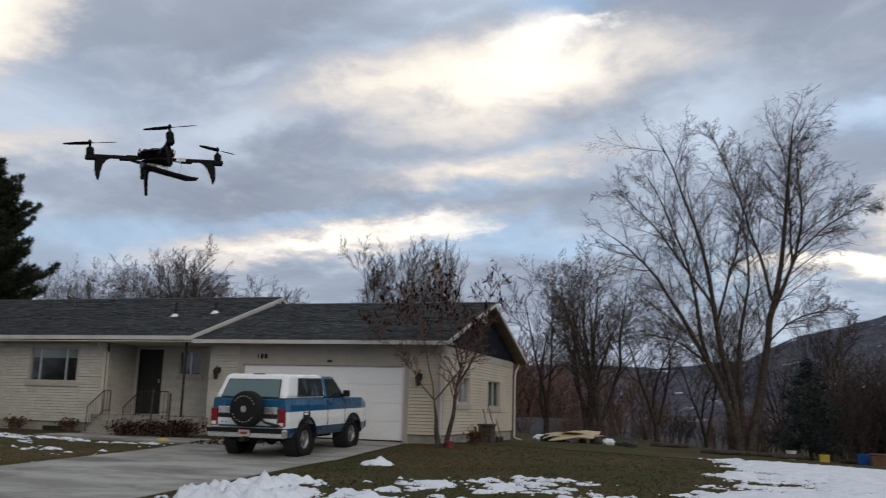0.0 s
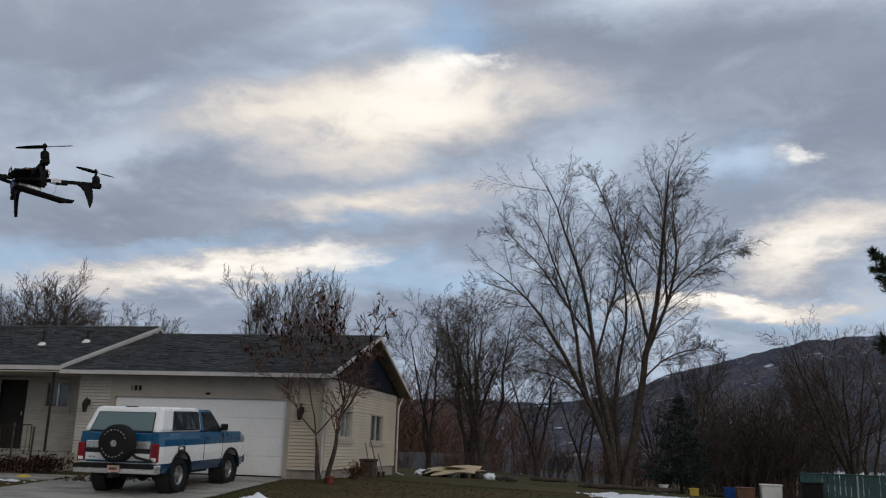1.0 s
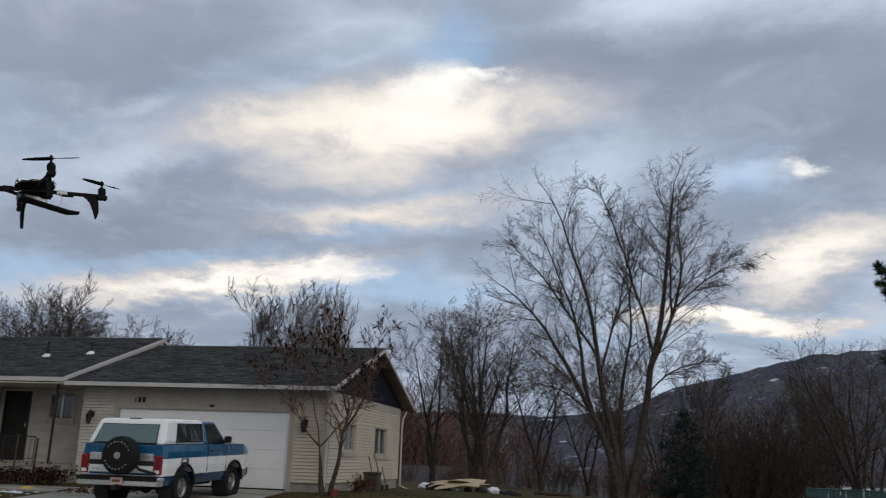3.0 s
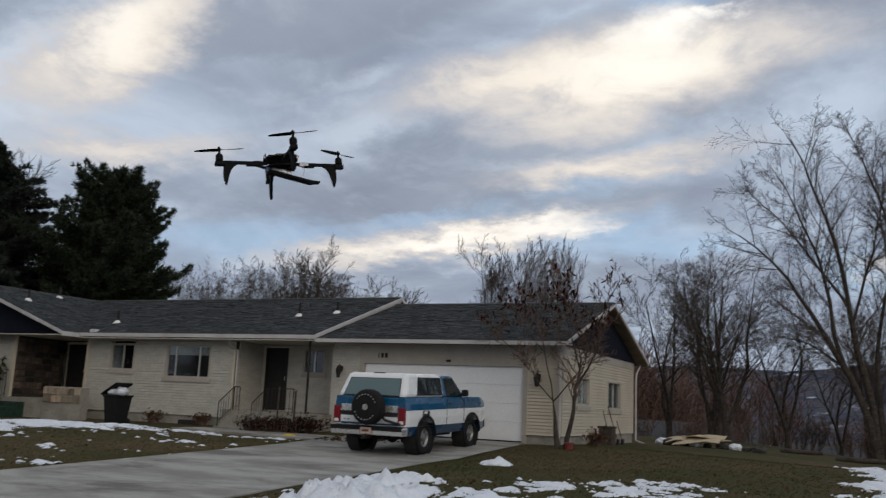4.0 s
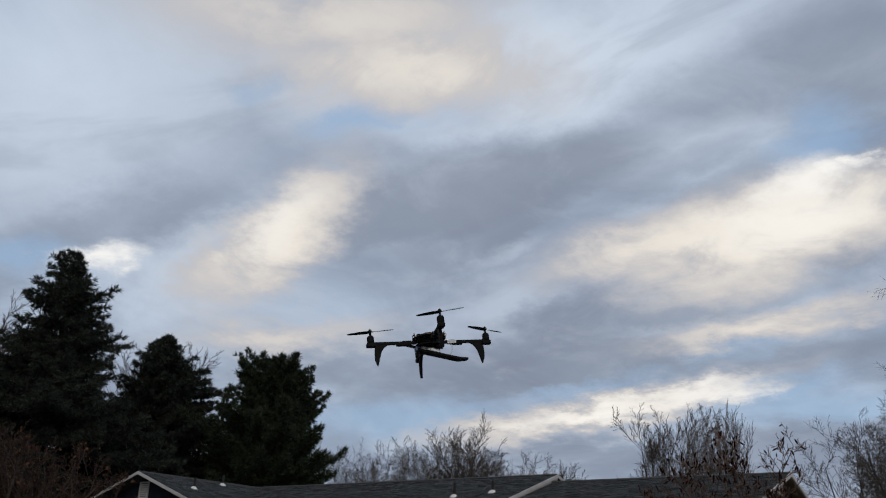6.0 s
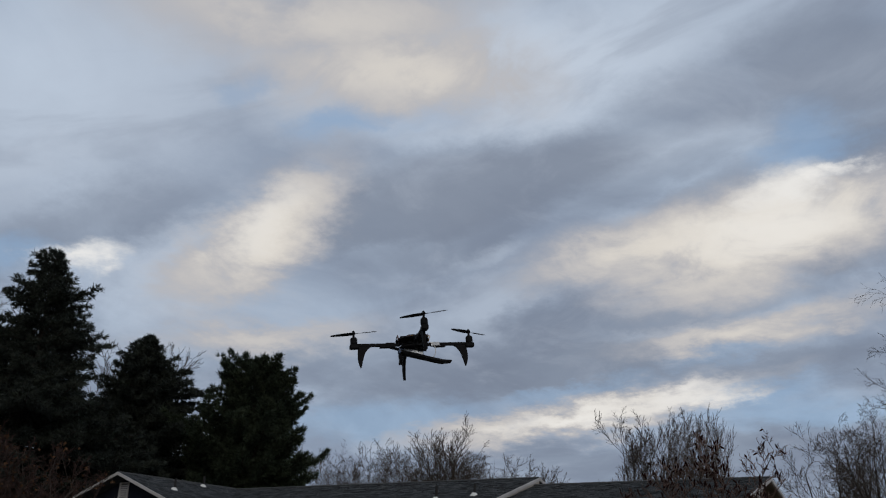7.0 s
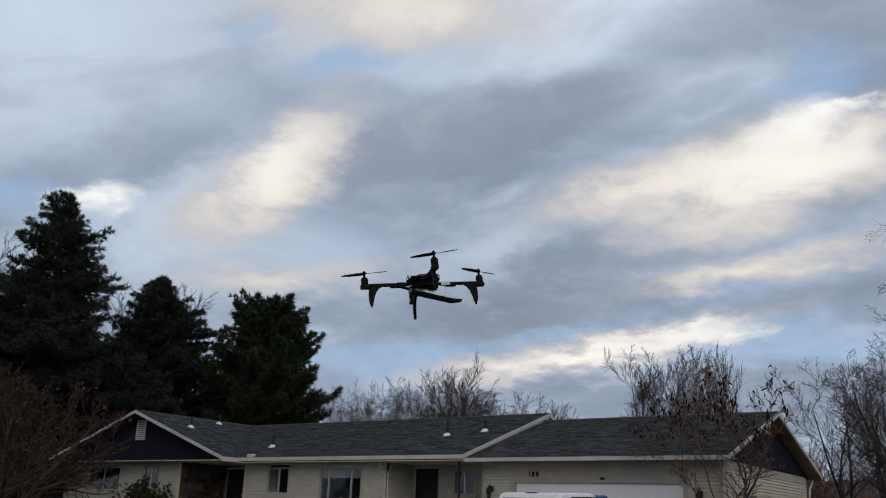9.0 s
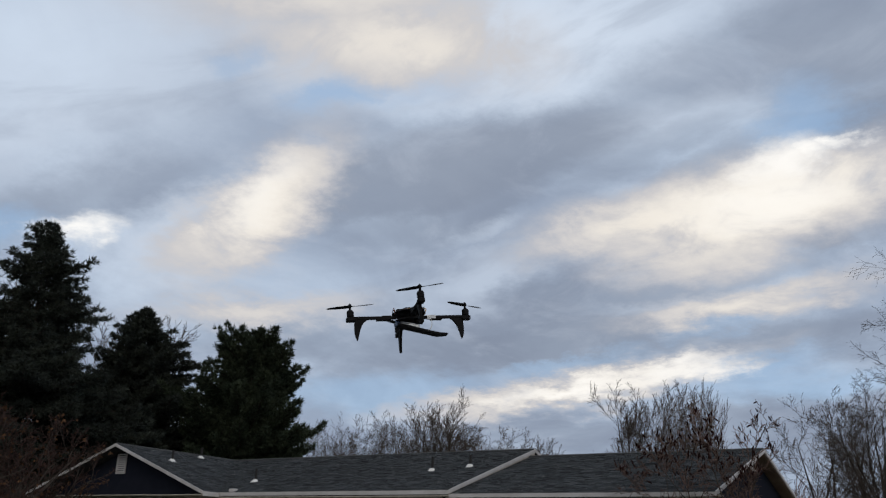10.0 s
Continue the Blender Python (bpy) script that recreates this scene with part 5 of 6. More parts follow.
def shrub(name, label, at, r, h, seed, mat, n=420, per=9, leaf=.13, twigs="twig"):
    rng = random.Random(seed)
    t = thing(name, (0, 0, 0), label, "bush")
    g, cs, ds = Geo(), [], []
    for i in range(34):
        a, s = rng.uniform(0, 2 * math.pi), rng.random() ** .5
        top = Vector((math.cos(a) * s * r, math.sin(a) * s * r, h * rng.uniform(.55, 1.0) * (1 - .25 * s)))
        mid = top * .5 + Vector((rng.gauss(0, .05), rng.gauss(0, .05), h * .08))
        g.tube([(math.cos(a) * s * .15, math.sin(a) * s * .15, -.05), mid, top], [.016, .011, .005], 4, caps=False)
        for k in range(n // 34):
            f = rng.uniform(.25, 1.0)
            c = mid.lerp(top, max(f * 2 - 1, 0)) if f > .5 else Vector((0, 0, 0)).lerp(mid, f * 2)
            cs.append(tuple(c + Vector((rng.gauss(0, .09), rng.gauss(0, .09), rng.gauss(0, .08)))))
            ds.append((c.x, c.y, .6))
    part("brushwood", g, M[twigs], t, kind="stuff")
    if per:
        blades("leaves", M[mat], cs, ds, per, leaf, leaf * .22, .6, seed, t, "narrow leaves", "stuff")
    return place(t, *at)


shrub("evergreen_shrub", "loose upright olive-green evergreen shrub", (-27.85, 21.0), .95, 2.45, 81, "leaf_green", 1150)
shrub("hedge_bush", "low dark clipped bush", (-31.8, 20.9), 1.2, .85, 82, "needle", 900)
shrub("hedge_bush", "low dark clipped bush", (-33.6, 20.4), 1.2, .8, 83, "needle", 900)
for x, y, s in ((-16.0, 21.2, 91), (-15.4, 21.4, 92), (-14.85, 21.6, 93), (-14.35, 21.8, 94)):
    shrub("dead_shrub", "low red-brown leafless foundation shrub", (x, y), .55, .5, s, "leaf_dark", 380, 3, .07, "twig_red")
for x, y, s in ((-20.9, 22.4, 95), (-19.0, 22.5, 96), (-6.7, 24.4, 97)):
    shrub("dead_shrub", "small dry brown bush", (x, y), .3, .4, s, "leaf_dry", 160, 4, .08, "twig_red")


# ---- snow ----
def drift(name, label, x0, x1, y0, y1, step, height, seed, base):
    """A sheet of snow on the ground wherever height() is above zero."""
    nx, ny = int((x1 - x0) / step), int((y1 - y0) / step)
    g, keep = Geo(), {}
    hs = [[height(x0 + i * step, y0 + j * step) for i in range(nx + 1)] for j in range(ny + 1)]

    def vert(i, j):
        if (i, j) not in keep:
            x, y = x0 + i * step, y0 + j * step
            h = hs[j][i]
            rough = 0.012 * noise.noise((x * 6, y * 6, seed)) if h > 0.01 else 0
            keep[i, j] = len(g.v)
            g.v.append((x, y, base(x, y) + (h + rough if h > 0 else -0.035)))
        return keep[i, j]

    for j in range(ny):
        for i in range(nx):
            if max(hs[j][i], hs[j][i + 1], hs[j + 1][i], hs[j + 1][i + 1]) > 0:
                g.f.append((vert(i, j), vert(i + 1, j), vert(i + 1, j + 1), vert(i, j + 1)))
    return tagged(g.make(name, M["snow"], label=label, smooth=True, kind="stuff"), category="snow")


def lawn_base(x, y):
    return ground_z(x, y) + 0.03 * noise.noise((x * 0.5, y * 0.5, 1.3)) + 0.012


def patchy(x, y):
    broad = noise.fractal((x * 0.42, y * 0.8, 4.2), 0.8, 2.2, 4) * 0.42
    return broad + noise.fractal((x * 1.9, y * 3.6, 7.7), 0.7, 2.1, 4) * 0.38 + noise.fractal((x * 4.2, y * 7.5, 9.1), 0.8, 2.1, 4) * 0.30


def lawn_snow(x, y):
    if x < -4.6 and y < 15.2 and bank(x, y) > 0:
        return 0
    d = 0.02 + 0.22 * smooth01(y, 13.5, 9.5) + 0.46 * smooth01(x, -1.2, 2.2) * smooth01(y, 27.5, 24) - 0.75 * smooth01(y, 15.5, 18.0) * smooth01(x, 0.6, -1.5)
    d += 0.20 * smooth01(x, -4.2, -1.8) * smooth01(y, 17.5, 14.5)
    d -= 0.5 * smooth01(x, -5.8, -7.4) + 0.25 * smooth01(x, -4.5, -6.5) * smooth01(y, 13, 16) + 0.25
    return min((patchy(x, y) + d) * 0.16, 0.055)


def bank(x, y):
    c = -6.35 - 0.2 * (y - 8.9)
    w = 0.6 if x < c else 1.15
    end = (0.55 + 0.45 * smooth01(y, 8.6, 10.8)) * smooth01(y, 8.75, 9.1) * (1 - 0.6 * smooth01(y, 10.5, 13.5)) * (1 - smooth01(y, 13.5, 15.2))
    lump = noise.fractal((x * 2.1, y * 2.1, 2.0), 0.75, 2.2, 5)
    lump += 0.6 * noise.fractal((x * 4.5, y * 4.5, 5.0), 0.6, 2.1, 5)
    return (0.19 + 0.22 * lump) * math.exp(-((x - c) / w) ** 4) * end + 0.09 * lump * end - 0.06


def mound_snow(x, y):
    d = -0.33 + 0.30 * smooth01(-x, 16.0, 19.0) * smooth01(y, 11.5, 13.5) * (1 - smooth01(y, 17.2, 18.5)) + 0.22 * math.exp(-((y - 16.0) / 0.9) ** 2) * smooth01(-x, 14.2, 15.5)
    d += 0.45 * math.exp(-((x + 16.0) / 1.6) ** 2 - ((y - 18.9) / 0.5) ** 2) - 0.4 * smooth01(y, 11.5, 10.2)
    return min((patchy(x, y) + d) * 0.16, 0.06)


drift("snow", "thin melting snow patches on the lawn", -7.6, 9.5, 8.5, 27.5, 0.06, lawn_snow, 3.0, lawn_base)
drift("snow_bank", "lumpy dirty ploughed snow bank beside the driveway", -8.05, -4.6, 8.4, 15.3, 0.06, bank, 5.0, lawn_base)
drift("snow", "melting snow patches on the raised lawn", -27, -13.2, 9.0, 20.0, 0.09, mound_snow, 6.0, lawn_base)
drift("snow", "small lump of snow on the lawn", -7.2, -6.2, 16.6, 17.6, 0.05, lambda x, y: 0.17 * math.exp(-((x + 6.75) / .33) ** 4 - ((y - 17.1) / .2) ** 4) - 0.07 + 0.07 * noise.fractal((x * 5, y * 5, 2), .7, 2.1, 3), 8.0, lawn_base)


# ---- grass and fallen leaves ----
def strewn(name, label, mat, n, areas, seed, length, width, k, spread, upward, category):
    rng = np.random.default_rng(seed)
    cs = []
    for x0, x1, y0, y1, share in areas:
        m = int(n * share)
        xs = rng.uniform(x0, x1, m)
        ys = y0 + (y1 - y0) * rng.random(m) ** 1.3
        cs += [(x, y, lawn_base(x, y) - 0.012) for x, y in zip(xs.tolist(), ys.tolist())]
    ds = [(0, 0, 1)] * len(cs) if upward else rng.normal(0, 1, (len(cs), 3)) * (1, 1, .25)
    return tagged(blades(name, mat, cs, ds, k, length, width, spread, seed, label=label, kind="stuff"), category=category)


strewn("grass", "short dormant yellow-green grass", M["grass"], 48000, [(-8.0, 6, 8.3, 24, .7), (-24, -13.2, 8.4, 19, .3)], 5, .034, .0045, 4, .5, True, "grass")
strewn("fallen_leaves", "scattered dry brown leaves", M["leaf_dry"], 2600, [(-8.0, 3, 8.3, 22, .35), (-26, -13.2, 8.4, 19.5, .65)], 6, .07, .025, 1, .3, False, "leaves")

rng = np.random.default_rng(12)
spots = [(x, y, drive_z(y) + .008) for x, y in zip(rng.normal(-12.4, .55, 420).clip(-13.0, -10.8).tolist(), rng.uniform(19.9, 22.6, 420).tolist())]
tagged(blades("fallen_leaves", M["leaf_dry"], spots, rng.normal(0, 1, (420, 3)) * (1, 1, .2), 2, .08, .028, .3, 13, label="drift of dry brown leaves on the driveway", kind="stuff"), category="leaves")

# ---- loose things by the house ----
bin_at = (-20.75, 20.6)
bz = ground_z(*bin_at)
can = thing("wheeled_bin", (*bin_at, bz), "overfull black wheeled rubbish bin with propped lid", "bin")
x, y = bin_at
part("body", Geo().hexa([(x - .25, y - .28, bz), (x + .25, y - .28, bz), (x + .25, y + .28, bz), (x - .25, y + .28, bz),
                         (x - .33, y - .38, bz + .98), (x + .33, y - .38, bz + .98), (x + .33, y + .38, bz + .98), (x - .33, y + .38, bz + .98)]), M["black"], can, bevel=.04)
part("rim", Geo().box(x - .36, x + .36, y - .41, y + .41, bz + .93, bz + 1.0), M["black"], can, bevel=.02)
part("lid", Geo().hexa([(x - .46, y - .4, bz + .98), (x - .44, y + .4, bz + .98), (x + .28, y + .4, bz + 1.36), (x + .26, y - .4, bz + 1.36),
                        (x - .47, y - .4, bz + 1.02), (x - .45, y + .4, bz + 1.02), (x + .25, y + .4, bz + 1.41), (x + .23, y - .4, bz + 1.41)]), M["black"], can, bevel=.02)
for s in (-1, 1):
    part("wheel", Geo().lathe([(0.0, -.03), (.1, -.03), (.12, 0), (.1, .03), (0, .03)], (x + s * .27, y + .3, bz + .12), "x", 14), M["black"], can)
part("handle", Geo().tube([(x - .25, y + .42, bz + .95), (x + .25, y + .42, bz + .95)], [.018] * 2, 6), M["black"], can)


def lumpy(at, r, seed, squash=.7):
    g = Geo()
    n, m = 10, 14
    for i in range(n + 1):
        for j in range(m):
            a, b = math.pi * i / n, 2 * math.pi * j / m
            v = Vector((math.sin(a) * math.cos(b), math.sin(a) * math.sin(b), math.cos(a)))
            k = r * (1 + .35 * noise.noise(v * 2.2 + Vector((seed, 0, 0))))
            g.v.append((at[0] + v.x * k, at[1] + v.y * k, at[2] + v.z * k * squash))
    for i in range(n):
        for j in range(m):
            g.f.append((i * m + j, (i + 1) * m + j, (i + 1) * m + (j + 1) % m, i * m + (j + 1) % m))
    return g


M["plastic_bag"] = material("white_plastic_bag", (0.72, 0.74, 0.78), (0.55, 0.58, 0.64), 0.35, scale=9, fine=40, grain=.1, bump=.01)
can.scale = (0.86, 0.86, 0.92)
for i, (dx, dy, r) in enumerate(((.1, 0, .21), (.25, -.12, .16), (-.1, -.13, .15), (.05, .17, .17))):
    tagged(lumpy((x + dx, y + dy, bz + 1.0), r, i * 3.1, .75).make("rubbish_bag", M["plastic_bag"], label="white plastic rubbish bag in the bin", smooth=True), category="bag", group="bags in the bin")

M["dirty_ice"] = material("dirty_ice", (0.30, 0.29, 0.28), (0.16, 0.15, 0.14), 0.7, scale=6, fine=40, grain=.3, bump=.02, third=(0.62, 0.65, 0.70), third_scale=5, third_range=(.52, .62))
for i, (px, py, r) in enumerate(((-6.62, 9.05, .20), (-6.42, 9.0, .15), (-6.72, 9.28, .15), (-6.2, 9.02, .12))):
    tagged(lumpy((px, py, ground_z(px, py) + r * .55), r, i * 2.3 + 1, .8).make("ice_lump", M["dirty_ice"], label="grimy grey lump of ploughed ice", smooth=True), category="ice", group="ice at the end of the snow bank")

M["plywood"] = material("weathered_plywood", (0.50, 0.40, 0.27), (0.40, 0.31, 0.20), 0.8, scale=1.5, fine=30, grain=.12, stretch=(.4, 3, 1))
def sheet(w, l, seed):
    """A warped board with chipped, uneven edges."""
    g, n, m = Geo(), 10, 6
    for k in (0, 1):
        for j in range(m + 1):
            for i in range(n + 1):
                u, v = i / n - .5, j / m - .5
                edge = 1 + .12 * noise.noise((u * 3, v * 3, seed)) - .10 * abs(v) * (u > 0)
                z = .10 * noise.noise((u * 2.2, v * 2.2, seed + 5)) - .22 * u * u + k * .022
                g.v.append((u * w * edge + v * .35, v * l * edge, z))
    s, row = (n + 1) * (m + 1), n + 1
    for j in range(m):
        for i in range(n):
            q = j * row + i
            g.f += [(q, q + row, q + row + 1, q + 1), (s + q, s + q + 1, s + q + row + 1, s + q + row)]
    for i in range(n):
        g.f += [(i, i + 1, s + i + 1, s + i), (m * row + i + 1, m * row + i, s + m * row + i, s + m * row + i + 1)]
    for j in range(m):
        g.f += [(j * row + row, j * row, s + j * row, s + j * row + row), (j * row + n, j * row + row + n, s + j * row + row + n, s + j * row + n)]
    return g


for i, (px, py, dz, turn, w, l) in enumerate(((-4.85, 31.6, .36, 10, 1.6, 1.2), (-5.4, 31.9, .30, 24, 1.3, 1.1), (-4.7, 32.0, .44, -8, 1.1, 1.2))):
    s = sheet(w, l, i * 3.3).make("board", M["plywood"], label="pale weathered plywood sheet lying on rubble")
    s.matrix_basis = pose(px - .1, py, ground_z(px, py) + dz - .08, 9 - 3 * i, -5 + i * 5, turn)
    tagged(s, category="board", group="boards behind the garage")
for i in range(9):
    rnd = random.Random(i)
    px, py = -6.4 + i * .42, 31.9 + rnd.uniform(-.5, .6)
    tagged(lumpy((px, py, ground_z(px, py) + .08), rnd.uniform(.14, .26), i * 1.7, .6).make("rubble", M["mortar"] if i % 3 else M["snow"], label="rough lump of rubble behind the garage"), category="rubble", group="rubble behind the garage")
M["red"] = material("faded_red_plastic", (0.20, 0.028, 0.02), (0.15, 0.025, 0.02), 0.5, scale=5, fine=30, grain=.1)
M["yellow"] = material("yellow_plastic", (0.62, 0.44, 0.04), (0.5, 0.36, 0.05), 0.45, scale=5, fine=30, grain=.1)
M["blue_plastic"] = material("blue_plastic", (0.02, 0.11, 0.42), (0.02, 0.09, 0.32), 0.4, scale=5, fine=30, grain=.1)
M["teal"] = material("teal_painted_panel", (0.045, 0.105, 0.105), (0.035, 0.085, 0.085), 0.55, scale=1.2, fine=30, grain=.12)
M["brown_box"] = material("brown_board", (0.16, 0.075, 0.045), (0.12, 0.06, 0.04), 0.75, scale=3, fine=30, grain=.2)


def pot(name, label, x, y, r, h, mat, cat, flare=1.2):
    z = ground_z(x, y)
    t = thing(name, (x, y, z), label, cat)
    part("body", Geo().lathe([(0, -.03), (r, -.03), (r * flare, h), (r * flare * .9, h), (r * .85, h * .2), (0, h * .2)], (x, y, z), "z", 14), mat, t)
    part("rim", Geo().lathe([(r * flare, h - .04), (r * flare + .025, h - .03), (r * flare + .025, h + .01), (r * flare * .92, h + .01)], (x, y, z), "z", 14), mat, t)


def crate(name, label, x, y, w, d, h, mat, cat, turn=0):
    z = ground_z(x, y)
    t = thing(name, (x, y, z), label, cat)
    part("body", Geo().box(x - w / 2, x + w / 2, y - d / 2, y + d / 2, z - .05, z + h * .88), mat, t, bevel=.02)
    part("lid", Geo().box(x - w / 2 - .03, x + w / 2 + .03, y - d / 2 - .03, y + d / 2 + .03, z + h * .885, z + h), mat, t, bevel=.02)


pot("flower_pot", "red plastic flower pot by the tree", -6.62, 21.75, .09, .17, M["red"], "pot")
crate("toy_bin", "bright yellow plastic bin behind the lawn", 3.95, 39.5, .36, .34, .30, M["yellow"], "bin")
pot("bucket", "pale yellow plastic bucket", 2.7, 39.6, .16, .34, M["white"], "bucket")
pot("barrel", "blue plastic half barrel", 5.5, 39.9, .26, .42, M["blue_plastic"], "barrel", 1.1)
crate("crate", "brown wooden crate behind the lawn", 5.95, 39.0, .7, .6, .46, M["brown_box"], "crate")
crate("cooler", "white cabinet lying behind the lawn", 6.95, 38.9, .8, .5, .62, M["white"], "box")
crate("dark_bin", "black storage bin by the fence", 8.4, 38.2, .7, .6, .75, M["black"], "bin")
for i, (px, py, ln, turn) in enumerate(((1.8, 39.0, 2.4, 12), (5.5, 40.3, 1.8, -10), (2.6, 38.4, 1.6, 30), (-2.0, 36.5, 1.5, 8), (0.2, 33.2, 1.9, 6))):
    lg = Geo().tube([(-ln / 2, 0, .08), (0, .05, .1), (ln / 2, 0, .09)], [.09, .085, .075], 8).make("log", M["bark"], label="dark fallen log on the lawn's edge", smooth=True)
    lg.matrix_basis = pose(px, py, ground_z(px, py), 0, 0, turn)
    tagged(lg, category="log", group="logs")
fence = thing("panel_fence", (12, 36, -.4), "dull teal metal panel fence", "fence")
for i in range(9):
    x0, y0 = 8.1 + i * 1.0, 38.6 - i * .28
    g = Geo()
    for k in range(5):
        a0, a1 = x0 + k * .19, x0 + k * .19 + .17
        b0, b1 = y0 - k * .053, y0 - k * .053 - .047
        g.hexa([(a0, b0, -.9), (a1, b1, -.9), (a1, b1 + .04, -.9), (a0, b0 + .04, -.9), (a0, b0, .84), (a1, b1, .84), (a1, b1 + .04, .84), (a0, b0 + .04, .84)])
    part("panel", g, M["teal"], fence)
    part("post", Geo().tube([(x0 - .02, y0, -1.0), (x0 - .02, y0, .92)], [.035] * 2, 6), M["steel"] if i % 3 == 2 else M["teal"], fence)
part("top_rail", Geo().tube([(8.1, 38.58, .86), (17.1, 36.06, .86)], [.03] * 2, 6), M["teal"], fence)
litter = lumpy((-14.0, 20.2, drive_z(20.2) + .03), .17, 4.4, .3).make("litter", M["yellow"], label="crumpled yellow plastic on the walk", smooth=True)
tagged(litter, category="litter")
# garden tools and clutter along the garage side
for i, (py, ln, tilt) in enumerate(((26.6, 1.0, 8), (27.6, 1.15, -14), (28.2, .7, 12))):
    t = thing("garden_tool", (-6.9, py, ground_z(-6.9, py)), "rusty long-handled garden tool leaning on the wall", "tool", "tools by the wall")
    gz = ground_z(-6.9, py)
    part("shaft", Geo().tube([(-6.8, py, gz), (-7.08, py + tilt * .02, gz + ln)], [.018] * 2, 6), M["bark_pale"], t)
    part("blade", Geo().box(-6.86, -6.78, py - .09, py + .09, gz - .02, gz + .16), M["iron"], t)
crate("wood_box", "old dark wooden box by the wall", -6.75, 26.0, .4, .5, .55, M["bark"], "box")


# ---- houses beyond the trees ----
M["far_roof"] = material("far_grey_roof", (0.040, 0.042, 0.048), (0.055, 0.056, 0.062), 0.9, scale=.8, fine=8, grain=.2)


def far_house(x, y, w, d, eave, ridge, wall, label, tiles="far_roof"):
    h = thing("house", (x, y, -4), label, "house")
    part("wall", Geo().box(x - w / 2, x + w / 2, y - d / 2, y + d / 2, -8, eave), wall, h)
    for s in (-1, 1):
        part("roof", Geo().hexa([(x - w / 2 - .4, y + s * (d / 2 + .4), eave - .12), (x + w / 2 + .4, y + s * (d / 2 + .4), eave - .12), (x + w / 2 + .4, y, ridge - .12), (x - w / 2 - .4, y, ridge - .12),
                                 (x - w / 2 - .4, y + s * (d / 2 + .4), eave), (x + w / 2 + .4, y + s * (d / 2 + .4), eave), (x + w / 2 + .4, y, ridge), (x - w / 2 - .4, y, ridge)]), M[tiles], h)
    part("gutter", Geo().box(x - w / 2 - .4, x + w / 2 + .4, y - d / 2 - .46, y - d / 2 - .4, eave - .16, eave), M["white"], h, "white gutter board")
    for k in range(3):
        wx = x - w / 2 + w * (k + .6) / 3.4
        wn = part("window", Geo().box(wx, wx + 1.3, y - d / 2 - .05, y - d / 2 + .02, eave - 1.7, eave - .6), M["dark"], h)
        part("sill", Geo().box(wx - .05, wx + 1.35, y - d / 2 - .1, y - d / 2 - .051, eave - 1.8, eave - 1.7), M["white"], wn)


far_house(-13.0, 74, 13, 8, -.6, .9, M["white"], "low far house with grey roof and white gutter")
far_house(-4.5, 82, 10, 8, -2.2, -.6, M["white"], "far pale house behind the trees")
far_house(24, 78, 14, 8, -1.2, .4, M["trim"], "far beige house with snowy roof behind the fence", "snow")


# ---- the parked truck ----
def paint(name, colour, flake=0.15):
    m = material(name, colour, [c * .9 for c in colour], 0.28, scale=1.2, fine=40, grain=.05, third=[c * .7 + .03 for c in colour], third_scale=2.5, third_range=(.6, .85))
    for n in m.node_tree.nodes:
        if n.type == "BSDF_PRINCIPLED":
            n.inputs["Coat Weight"].default_value, n.inputs["Coat Roughness"].default_value = 0.6, 0.08
    return m


M["car_blue"] = paint("blue_car_paint", (0.006, 0.085, 0.19))
M["car_navy"] = paint("dark_blue_car_paint", (0.006, 0.036, 0.085))
M["car_white"] = paint("white_car_paint", (0.80, 0.81, 0.82))
M["chrome"] = material("chrome", (0.80, 0.81, 0.82), (0.68, 0.68, 0.68), 0.25, metal=0.75, scale=3, fine=40, grain=.05)
M["tinted"] = glass_material("tinted_car_glass", (0.030, 0.040, 0.044), .03, .3)
# lighter base colour stands for the sky reflected in the rear window
M["rear_glass"] = glass_material("sky_toned_car_glass", (0.16, 0.25, 0.27), .03, .35)
M["tail_red"] = material("red_lamp_lens", (0.22, 0.012, 0.018), (0.17, 0.010, 0.015), 0.2, scale=6, fine=60, grain=.1)
M["plate"] = material("number_plate", (0.55, 0.42, 0.38), (0.5, 0.3, 0.25), 0.5, scale=14, fine=40, grain=.1)
M["pale"] = material("faded_print", (0.34, 0.34, 0.33), (0.2, 0.2, 0.2), 0.6, scale=20, fine=60, grain=.3)
M["rim"] = material("alloy_rim", (0.36, 0.36, 0.35), (0.24, 0.235, 0.23), 0.4, metal=.8, scale=8, fine=50, grain=.1)

truck = thing("car", (0, 0, 0), "parked blue and white two-tone off-road car", "car")
AXLES, ARCH, HUB = (1.02, 3.52), .47, .40


def arch_z(y):
    z = 0.0
    for a in AXLES:
        if abs(y - a) < ARCH:
            z = max(z, HUB + math.sqrt(ARCH ** 2 - (y - a) ** 2))
    return z


